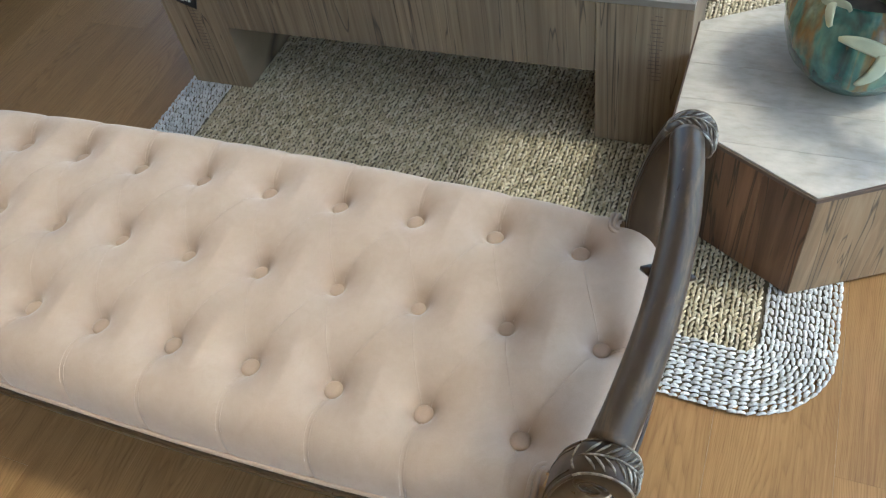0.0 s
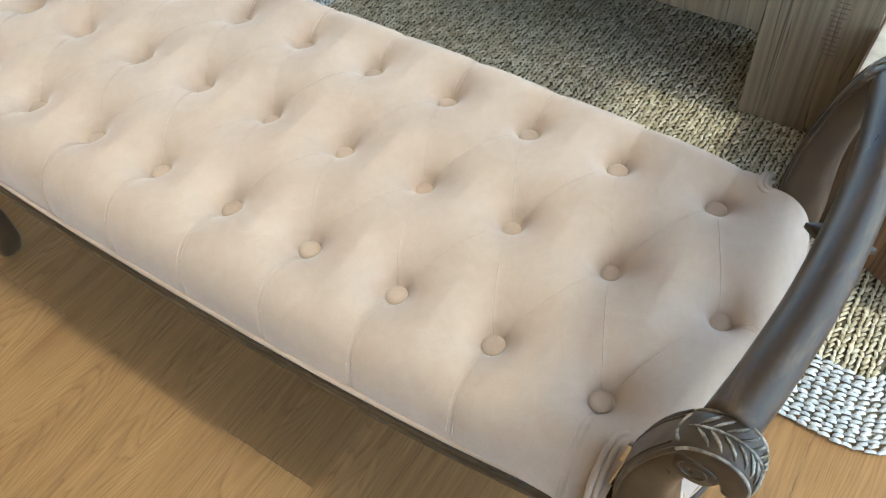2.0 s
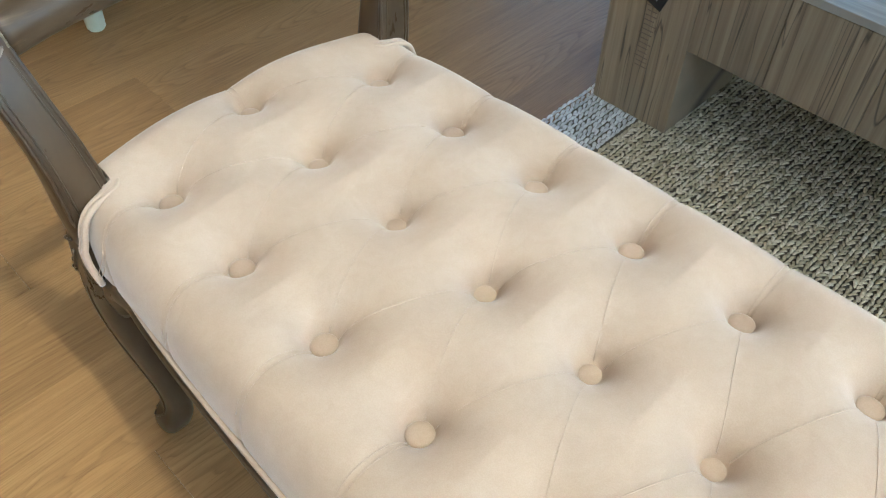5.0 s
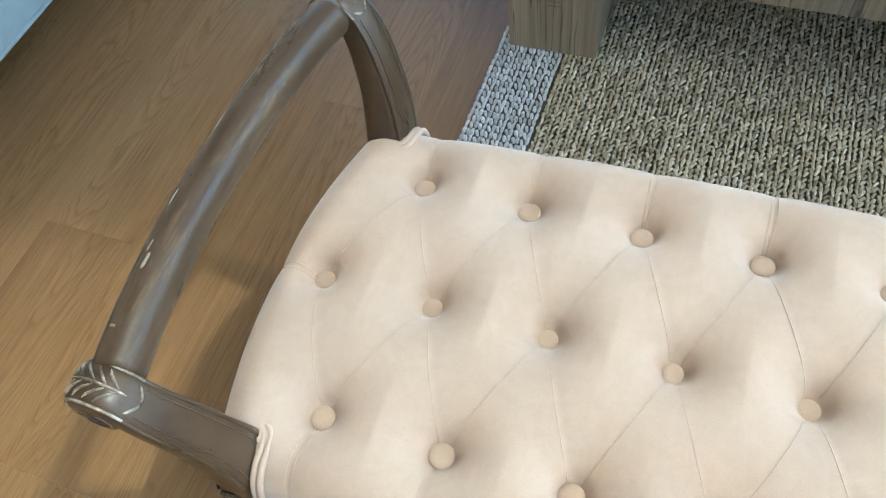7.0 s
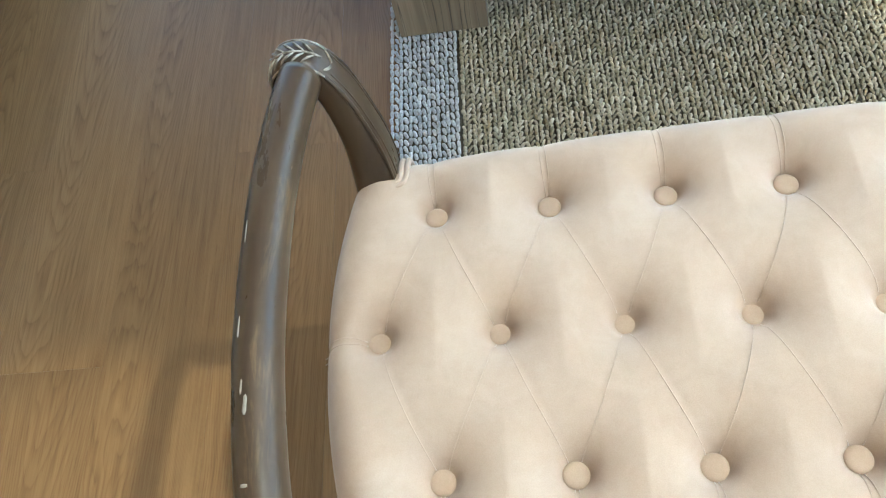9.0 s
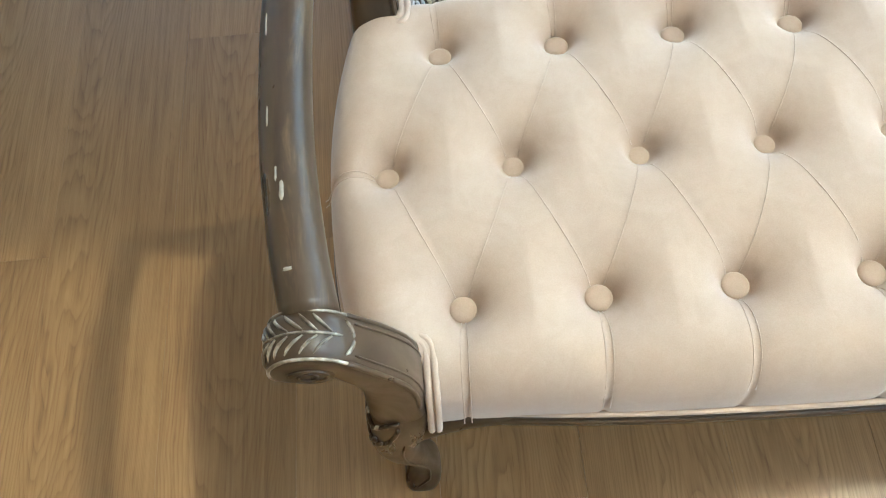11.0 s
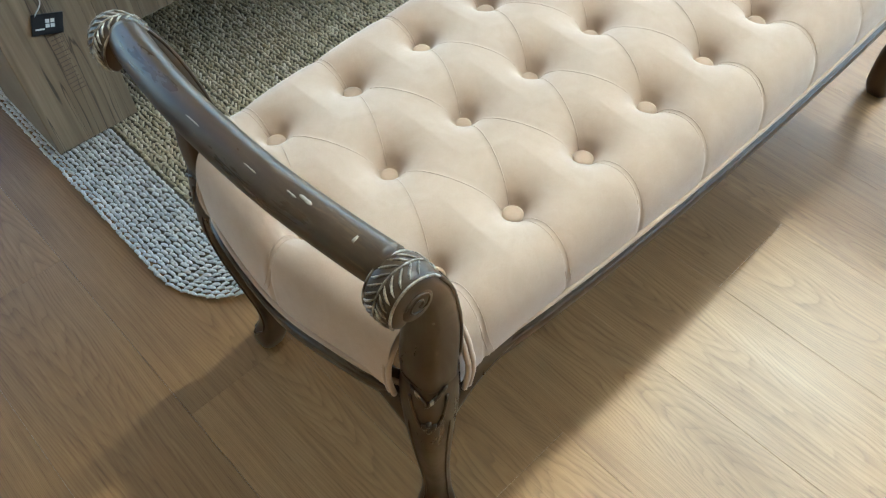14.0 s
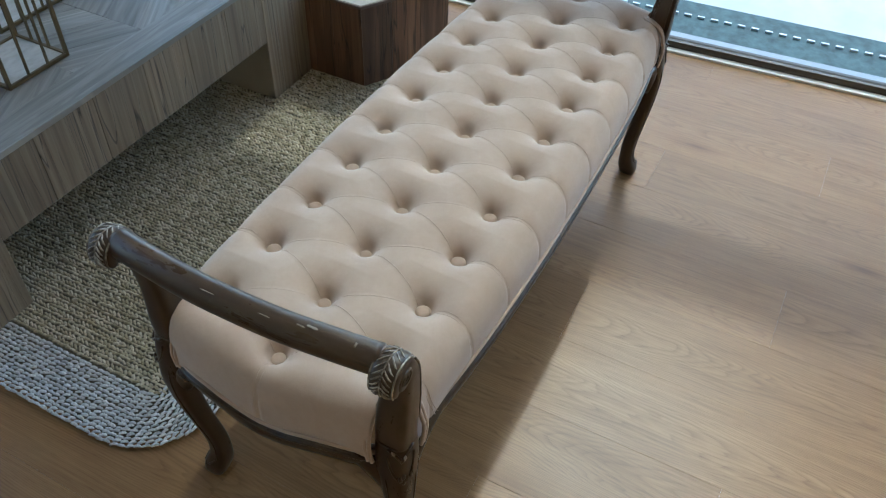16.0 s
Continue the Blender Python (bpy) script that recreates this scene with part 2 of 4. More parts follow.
def cord_material(name, dark, mid, light):
    m = Nodes(name)
    geo = m.add("ShaderNodeNewGeometry")
    fibre = m.noise(m.coords((260, 260, 260)), 1.0, 3.0, 0.6)
    patch = m.noise(m.coords((5, 5, 5)), 1.0, 3.0, 0.6)
    each = m.ramp(geo.outputs["Random Per Island"], [(0.0, dark), (0.5, mid), (1.0, light)])
    col = m.mix(1.0, each, m.ramp(fibre, [(0.3, grey(0.62)), (0.65, grey(1.0))]), "MULTIPLY")
    col = m.mix(1.0, col, m.ramp(patch, [(0.3, grey(0.8)), (0.7, grey(1.0))]), "MULTIPLY")
    m.bump(fibre, 0.6, 0.002)
    return m.done(col, 0.75)


def plain(name, color, rough=0.6, var=0.12, scale=14.0, **values):
    m = Nodes(name)
    v = m.coords((1, 1, 1))
    n = m.noise(v, scale, 5.0, 0.6)
    f = m.noise(v, scale * 18, 3.0, 0.6)
    col = m.mix(1.0, color, m.ramp(n, [(0.3, grey(1.0 - var)), (0.7, grey(1.0))]), "MULTIPLY")
    m.bump(f, 0.12, 0.001)
    return m.done(col, rough, **values)


def glaze_material():
    m = Nodes("running_glaze")
    drip = m.noise(m.coords((17, 17, 3.2)), 1.0, 3.0, 0.55, 0.5)
    col = m.ramp(drip, [(0.30, (0.018, 0.042, 0.036)), (0.41, (0.032, 0.125, 0.105)), (0.50, (0.11, 0.21, 0.15)), (0.57, (0.24, 0.145, 0.045)), (0.64, (0.20, 0.23, 0.13)), (0.74, (0.33, 0.40, 0.31))])
    speck = m.noise(m.coords((60, 60, 30)), 1.0, 4.0, 0.6)
    col = m.mix(1.0, col, m.ramp(speck, [(0.35, grey(0.6)), (0.6, grey(1.0))]), "MULTIPLY")
    m.bump(drip, 0.15, 0.004)
    return m.done(col, 0.16, Coat_Weight=0.6, Coat_Roughness=0.08)


VELVET = velvet_material()
FRAME = frame_wood_material("aged_frame_wood", (40, 40, 14), 0.02)
RAIL = frame_wood_material("rubbed_rail_wood", (60, 11, 60), 0.65)
CARVING = carving_material()
PLANK = oak_floor_material()
GAP = plain("floor_underlay", (0.05, 0.032, 0.02), 0.9)
REED = cord_material("seagrass_cord", (0.46, 0.375, 0.225), (0.65, 0.55, 0.355), (0.80, 0.70, 0.50))
WHITE_CORD = cord_material("white_cord", (0.60, 0.59, 0.55), (0.74, 0.73, 0.69), (0.84, 0.83, 0.79))
BACKING = plain("rug_backing", (0.12, 0.10, 0.066), 0.95)
GREY_X = wood("weathered_wood_side", (0.085, 0.055, 0.030), (0.220, 0.160, 0.098), (0.345, 0.268, 0.178), length=1.1, fine=85.0, rough=0.62, relief=0.5, tone=0.22, crack=0.4, ring_share=0.14, spread=6.0, contrast=0.36)
GREY_T = wood("weathered_wood_top", (0.20, 0.172, 0.138), (0.33, 0.292, 0.24), (0.45, 0.41, 0.35), length=1.4, fine=75.0, rough=0.5, relief=0.4, tone=0.3)
RED_W = wood("reclaimed_pine", (0.085, 0.038, 0.017), (0.21, 0.100, 0.046), (0.34, 0.175, 0.085), across=(1, 1, 0), length=1.3, fine=34.0, rough=0.55, relief=0.4, tone=0.5, crack=0.3, ring_share=0.3, spread=5.0)
TAN_W = wood("reclaimed_elm", (0.17, 0.105, 0.055), (0.29, 0.19, 0.105), (0.38, 0.27, 0.16), across=(1, 1, 0), length=1.3, fine=44.0, rough=0.55, relief=0.35, tone=0.25, crack=0.4)
PALE_T = wood("pale_table_top", (0.38, 0.33, 0.26), (0.50, 0.45, 0.375), (0.58, 0.53, 0.45), across=(0, 1, 0), length=14.0, fine=55.0, rough=0.55, relief=0.3, tone=0.16, ring_share=0.0, contrast=0.30, spread=14.0, sweep_length=0.8)
DARK_TRIM = plain("dark_edge_trim", (0.10, 0.065, 0.045), 0.6)
WALL = plain("painted_wall", (0.78, 0.77, 0.74), 0.85, 0.06, 3.0)
# beige of the unseen walls, chosen to throw warm fill light on the bench
WARM_BOUNCE = plain("warm_bounce_wall", (0.82, 0.58, 0.34), 0.85, 0.08, 3.0)
CEIL = plain("warm_bounce_ceiling", (0.84, 0.78, 0.69), 0.9, 0.05, 3.0)
ALU = plain("window_frame_metal", (0.28, 0.30, 0.31), 0.4, 0.15, 20.0, Metallic=0.5)
PALE_FRAME = plain("pale_threshold", (0.80, 0.76, 0.66), 0.45, 0.1, 20.0)
CHIP = plain("bare_chip", (0.36, 0.32, 0.25), 0.6, 0.4, 90.0)
GLAZE = glaze_material()
LEAF = plain("succulent_leaf", (0.36, 0.40, 0.27), 0.5, 0.25, 40.0)
PALE_LEAF = plain("pale_leaf", (0.52, 0.55, 0.38), 0.45, 0.2, 30.0)
SOIL = plain("potting_soil", (0.035, 0.028, 0.022), 0.95, 0.4, 60.0)
BRASS = plain("brass_wire", (0.17, 0.115, 0.055), 0.4, 0.3, 40.0, Metallic=0.85)
BLACK = plain("black_card", (0.012, 0.012, 0.014), 0.45, 0.2, 30.0)
INK = plain("white_print", (0.6, 0.6, 0.58), 0.6, 0.05)
PALE_FOOT = plain("pale_sage_paint", (0.42, 0.44, 0.34), 0.5, 0.12, 30.0)
TEAL = plain("teal_upholstery", (0.29, 0.345, 0.345), 0.85, 0.12, 22.0)
PAVE = plain("outside_paving", (0.88, 0.88, 0.87), 0.85, 0.25, 2.5)
CHANNEL = plain("outside_channel", (0.12, 0.19, 0.175), 0.7, 0.6, 24.0)
BRONZE = plain("dark_bronze", (0.075, 0.060, 0.042), 0.45, 0.2, 20.0, Metallic=0.3)
STEEL = plain("steel_studs", (0.7, 0.7, 0.7), 0.3, 0.1, 30.0, Metallic=0.6)

# ---- the room ----
EAST, WEST, SOUTH, NORTH, HIGH = 1.325, -3.4, -3.2, 3.0, 4.5


def setting(name, bm, mat, label):
    me = bpy.data.meshes.new(name)
    bmesh.ops.recalc_face_normals(bm, faces=bm.faces)
    bm.to_mesh(me)
    bm.free()
    me.materials.append(mat)
    return tagged(new(name, me), label, name.split("_")[0], "", "structure")


# unseen west and south walls, added as warm reflectors that close the room
setting("wall_west", box(bmesh.new(), WEST - 0.15, WEST, SOUTH, NORTH, -0.02, HIGH), WARM_BOUNCE, "unseen plain wall tinted beige to bounce warm light")
setting("wall_south", box(bmesh.new(), WEST - 0.15, EAST + 0.4, SOUTH - 0.15, SOUTH, -0.02, HIGH), WARM_BOUNCE, "unseen plain wall tinted beige to bounce warm light")
# the north wall is unseen; its wide opening is added to let sky light in
bm = bmesh.new()
box(bm, WEST - 0.15, EAST + 0.2, NORTH, NORTH + 0.15, 3.3, HIGH)
box(bm, WEST - 0.15, WEST + 0.3, NORTH, NORTH + 0.15, -0.02, 3.3)
box(bm, 0.2, EAST + 0.2, NORTH, NORTH + 0.15, -0.02, 3.3)
setting("wall_north", bm, WALL, "plain pale wall round an unseen opening added for sky fill")
# unseen ceiling, its cream tint adds to the warm fill
setting("ceiling", box(bmesh.new(), WEST - 0.15, EAST + 0.2, SOUTH - 0.15, NORTH + 0.15, HIGH, HIGH + 0.15), CEIL, "unseen plain ceiling tinted cream to bounce warm light")
# the shop front: a tall opening crossed by an added bar and, north of it, a lower one under an added deep lintel
SPLIT, LOW = 0.42, 1.95
SHADE_BAR = (1.52, 1.76)
bm = bmesh.new()
# unseen lintel and bar shape the sun: they shade the rug and seat's east end
box(bm, EAST + 0.02, EAST + 0.2, SPLIT, NORTH, LOW, HIGH)
box(bm, EAST + 0.02, EAST + 0.14, -2.9, SPLIT, *SHADE_BAR)
box(bm, EAST + 0.02, EAST + 0.2, SOUTH, -2.9, 0.0, HIGH)
box(bm, EAST + 0.02, EAST + 0.2, 2.4, NORTH, 0.0, LOW)
SKEW = 4.7
front = setting("wall_east", bm, WALL, "plain shop front wall with unseen bar and lintel added to block sun")
front.matrix_world = pose(EAST, 0, 0, 0, 0, SKEW) @ pose(-EAST, 0, 0)

floor = setting("floor", box(bmesh.new(), WEST, EAST + 0.06, SOUTH, NORTH, -0.08, -0.012), GAP, "warm oak laminate plank floor with satin finish")

window = tagged(new("window_1"), "full-height shop window with a low metal sill frame", "window", "", "structure")
window.matrix_world = pose(EAST, 0, 0, 0, 0, SKEW)
part("threshold", box(bmesh.new(), -0.03, -0.006, -2.9, 2.4, -0.01, 0.008, 0.002), PALE_FRAME, window, "bright pale threshold strip")
part("bottom_rail", box(bmesh.new(), -0.006, 0.034, -2.9, 2.4, -0.01, 0.030, 0.003), BRONZE, window, "dark bronze bottom rail")
part("outer_rail", box(bmesh.new(), 0.034, 0.075, -2.9, 2.4, -0.01, 0.024, 0.003), ALU, window, "grey metal outer rail")
pane = part("pane", box(bmesh.new(), 0.010, 0.018, -2.9, 2.4, 0.030, 4.4), BLACK, window, "clear glass pane")
glass = Nodes("window_glass")
pane.data.materials[0] = glass.done((1.0, 1.0, 1.0), 0.0, Transmission_Weight=1.0, IOR=1.05)
pane.visible_shadow = False

ground = setting("ground", box(bmesh.new(), -900, 900, -900, 900, -0.35, -0.09), PAVE, "sunlit pale paving outside the window")
channel = setting("drain_channel", box(bmesh.new(), EAST + 0.076, EAST + 0.42, -2.9, 2.4, -0.09, -0.03), CHANNEL, "dark wet gutter strip outside the window")
channel.matrix_world = front.matrix_world.copy()
bm = bmesh.new()
for i in range(96):
    box(bm, EAST + 0.30, EAST + 0.309, -2.6 + i * 0.048, -2.6 + i * 0.048 + 0.026, -0.03, -0.022)
tagged(part("grate_edge", bm, STEEL, channel, "row of bright steel grate teeth"), kind="stuff")


# ---- the bench ----
PITCH, ROW = 0.125, 0.145
BUTTONS = [((i - 4.5) * PITCH, ROW) for i in range(10)] + [((i - 5) * PITCH, 0.0) for i in range(11)] + [((i - 4.5) * PITCH, -ROW) for i in range(10)]
Z_BUTTON, Z_TOP, Z_LOW = 0.444, 0.477, 0.390


def half_depth(x):
    return 0.250 - 0.022 * (np.abs(x) / 0.6) ** 2.2


def half_length(y):
    return 0.689 - 0.024 * (np.abs(y) / 0.2) ** 2.0


def hem_drop(x, y):
    """How far the serpentine hem hangs below its mean line."""
    ends = np.clip((np.abs(x) - 0.60) / 0.05, 0, 1)
    corner = 0.034 * np.exp(-((np.abs(x) - 0.655) / 0.085) ** 2) * np.exp(-((np.abs(y) - 0.225) / 0.06) ** 2)
    return corner + ends * 0.022 * np.exp(-(np.abs(y) / 0.085) ** 2)


def near_segment(px, py, a, b):
    ax, ay, bx, by = *a, *b
    dx, dy = bx - ax, by - ay
    t = np.clip(((px - ax) * dx + (py - ay) * dy) / (dx * dx + dy * dy), 0, 1)
    return np.hypot(px - ax - t * dx, py - ay - t * dy), t


def seams():
    out = []
    for i in range(10):
        bx = (i - 4.5) * PITCH
        for j in (i, i + 1):
            mx = (j - 5) * PITCH
            out.append(((bx, ROW), (mx, 0.0), False))
            out.append(((bx, -ROW), (mx, 0.0), False))
        out.append(((bx, ROW), (bx * 1.01, 0.26), True))
        out.append(((bx, -ROW), (bx * 1.01, -0.26), True))
    out.append(((-5 * PITCH, 0.0), (-0.71, 0.0), True))
    out.append(((5 * PITCH, 0.0), (0.71, 0.0), True))
    return out


def seat_surface(nx=560, ny=220):
    """The tufted cushion top: a domed pad drawn down at the buttons and creased between them."""
    def profile(s, r):
        # s in -1..1 over the pad: the middle is flat, the last third rolls over the edge
        a = np.abs(s)
        k = 1 - r * 1.35
        flat = np.minimum(a, k) / k * (1 - r)
        ang = np.clip((a - k) / (1 - k), 0, 1) * math.pi / 2
        p = np.where(a <= k, flat, (1 - r) + r * np.sin(ang) ** 0.85)
        h = np.where(a <= k, 1.0, np.cos(ang) ** 0.75)
        return np.sign(s) * p, h
    su, sv = np.linspace(-1, 1, nx), np.linspace(-1, 1, ny)
    pu, hu = profile(su, 0.085)
    pv, hv = profile(sv, 0.24)
    U, V = np.meshgrid(pu, pv, indexing="ij")
    HU, HV = np.meshgrid(hu, hv, indexing="ij")
    X0, Y0 = U * 0.66, V * 0.24
    X, Y = U * half_length(Y0), V * half_depth(X0)
    H = np.minimum(HU, HV) * 0.5 + HU * HV * 0.5
    db = np.full_like(X, 9.0)
    for bx, by in BUTTONS:
        db = np.minimum(db, np.hypot(X - bx, Y - by))
    valley, crease = np.zeros_like(X), np.zeros_like(X)
    for a, b, edge in seams():
        d, t = near_segment(X, Y, a, b)
        if edge:
            fade = 1 - 0.25 * t
            valley = np.maximum(valley, 0.0032 * fade * np.exp(-(d / 0.013) ** 1.4))
            pleat = np.exp(-(d / 0.0032) ** 2) - 0.35 * np.exp(-((d - 0.008) / 0.004) ** 2)
            crease = np.where(np.abs(pleat) > np.abs(crease), pleat * fade, crease)
        else:
            mid = 1 - 0.45 * np.sin(math.pi * t)
            valley = np.maximum(valley, 0.0009 * mid * np.exp(-(d / 0.011) ** 1.3))
            c = np.exp(-(d / 0.0024) ** 2) * (1 - 0.35 * np.sin(math.pi * t))
            crease = np.maximum(crease, c)
    pocket = 0.037 * np.exp(-(np.maximum(db - 0.008, 0) / 0.0215) ** 1.05) + 0.0022 * np.exp(-((db - 0.0135) / 0.005) ** 2)
    dome = 0.010 * (1 - (Y / 0.25) ** 2)
    wob = np.array([noise.noise((x * 9, y * 9, 0.3)) for x, y in zip(X.ravel(), Y.ravel())]).reshape(X.shape) * 0.0022
    down = pocket + valley + 0.0003 * crease
    side = 1 - H
    # on the rolled edge the creases press inwards
    Z = Z_LOW + (Z_TOP + dome - Z_LOW) * H - down * np.clip(H * 1.6, 0, 1) + wob * H
    pull = (valley * 0.40 + 0.0022 * crease) * np.clip(side * 1.4, 0, 1)
    Y = Y - np.sign(Y) * pull * (HV < HU)
    X = X - np.sign(X) * pull * (HU < HV)
    # the lower hem dips towards the corner posts
    hem = np.clip(side - 0.6, 0, 1) / 0.4
    Z = Z - hem * hem_drop(X, Y)
    verts = np.stack([X.ravel(), Y.ravel(), Z.ravel()], 1)
    faces = []
    for i in range(nx - 1):
        for j in range(ny - 1):
            a = i * ny + j
            # the corners are cut out for the arm posts
            if abs(verts[a, 0]) > 0.606 and abs(verts[a, 1]) > 0.182:
                continue
            faces.append((a, a + ny, a + ny + 1, a + 1))
    return verts, faces


bench = thing("tufted_bench", (0, 0, 0), "cream velvet button-tufted bench with carved dark wooden arms on the floor", "bench")
sv, sf = seat_surface()
seat = part_mesh("seat_cushion", mesh_of("seat_cushion", sv, sf, VELVET), bench, "blush cream velvet seat, deeply buttoned")

bv, bf = lathe([(0.0002, 0.0052), (0.007, 0.0050), (0.0108, 0.0042), (0.0130, 0.0022), (0.0136, -0.0004), (0.0128, -0.005), (0.010, -0.014)], 28)
button_mesh = mesh_of("button", bv, bf, VELVET)
for bx, by in BUTTONS:
    b = part_mesh("button", button_mesh, seat)
    b.location = (bx, by, Z_BUTTON + 0.0035)
    b.rotation_euler = (random.uniform(-0.08, 0.08), random.uniform(-0.08, 0.08), random.uniform(0, 6))


SV = np.asarray(sv)


def on_seat(x, y):
    """The seat's upper surface over a place of the plan."""
    d = (SV[:, 0] - x) ** 2 + (SV[:, 1] - y) ** 2 + 0.02 * np.clip(0.43 - SV[:, 2], 0, 1) ** 2
    near = np.argpartition(d, 4)[:4]
    w = 1 / (d[near] + 1e-9)
    return float((SV[near, 2] * w).sum() / w.sum())


for a, b, edge in seams():
    ax, ay, bx, by = *a, *b
    ln = math.hypot(bx - ax, by - ay)
    nx_, ny_ = -(by - ay) / ln, (bx - ax) / ln
    lo, hi = (0.013 / ln, 1 - 0.013 / ln) if not edge else (0.013 / ln, 0.82)
    for off in ((-0.0034, 0.0034) if edge else (0.0,)):
        pts = []
        for u in np.linspace(lo, hi, 16):
            bow = 0.0045 * math.sin(math.pi * u) * (1 if ax > bx else -1) if not edge else off * min(1.0, 0.3 + 2.2 * u)
            x, y = ax + (bx - ax) * u + nx_ * bow, ay + (by - ay) * u + ny_ * bow
            pts.append((x, y, on_seat(x, y) + 0.0001))
        v, f = sweep(pts, 0.0005, 0.0006, (0, 0, 1), 6)
        part_mesh("seam", mesh_of("seam", v, f, VELVET), seat)


def outline(n, grow, dip_z, z):
    """A loop round the seat's footprint, evenly stepped."""
    a = np.linspace(0, 2 * math.pi, 6001)
    c, s_ = np.cos(a), np.sin(a)
    c, s_ = np.sign(c) * np.abs(c) ** 0.24, np.sign(s_) * np.abs(s_) ** 0.24
    x, y = c * half_length(s_ * 0.235), s_ * half_depth(c * 0.655)
    far = np.concatenate([[0.0], np.cumsum(np.hypot(np.diff(x), np.diff(y)))])
    steps = np.linspace(0, far[-1], n, endpoint=False)
    x, y, c, s_ = (np.interp(steps, far, q) for q in (x, y, c, s_))
    x2, y2 = x + grow * np.sign(x) * np.abs(c) ** 3, y + grow * np.sign(y) * np.abs(s_) ** 3
    return np.stack([x2, y2, z - dip_z * hem_drop(x, y)], 1)


pv_, pf_ = sweep(outline(180, 0.001, 1.0, Z_LOW + 0.002), 0.0036, 0.0036, (0, 0, 1), 8, closed=True)
part_mesh("piping", mesh_of("piping", pv_, pf_, VELVET), seat, "cream velvet piping along the hem")

av, af = sweep(outline(180, -0.008, 1.15, Z_LOW - 0.019), 0.016, 0.014, (0, 0, 1), 12, 3.5, closed=True)
part_mesh("apron", mesh_of("apron", av, af, FRAME), bench, "dark serpentine wooden seat rail")
av, af = sweep(outline(180, 0.004, 1.05, Z_LOW - 0.011), 0.0035, 0.004, (0, 0, 1), 8, closed=True)
part_mesh("apron_bead", mesh_of("apron_bead", av, af, FRAME), bench)


def section(path, half_x, half_y, q, a, power, grow=0.0):
    """A place on an axis-aligned rounded square section of a post or leg, a radians from its +x side."""
    c, s_ = math.cos(a), math.sin(a)
    c = math.copysign(abs(c) ** (2 / power), c)
    s_ = math.copysign(abs(s_) ** (2 / power), s_)
    i = min(max(int(q), 0), len(path) - 2)
    u = q - i
    mid = path[i] * (1 - u) + path[i + 1] * u
    hx = half_x[i] * (1 - u) + half_x[i + 1] * u + grow
    hy = half_y[i] * (1 - u) + half_y[i + 1] * u + grow
    return mid + np.array((c * hx, s_ * hy, 0.0))


def upright(path, half_x, half_y, power, sides=28):
    """A limb of level rounded square sections along a path."""
    verts = [section(path, half_x, half_y, q, 2 * math.pi * k / sides, power) for q in range(len(path)) for k in range(sides)]
    faces = [(i * sides + k, i * sides + (k + 1) % sides, (i + 1) * sides + (k + 1) % sides, (i + 1) * sides + k) for i in range(len(path) - 1) for k in range(sides)]
    faces.append(tuple(range(sides)))
    faces.append(tuple((len(path) - 1) * sides + k for k in range(sides)))
    return verts, faces


def lump(mid, long, r, along, name, parent, mat, label=""):
    """A small carved bead, thick in the middle."""
    d = np.array(along, float)
    d /= np.linalg.norm(d)
    side = (0, 0, 1) if abs(d[2]) < 0.9 else (1, 0, 0)
    w = [0.15 * r, 0.75 * r, r, 0.75 * r, 0.15 * r]
    v, f = sweep([mid + d * long * u for u in (-1, -0.6, 0, 0.6, 1)], w, w, side, 8)
    return part_mesh(name, mesh_of(name, v, f, mat), parent, label)


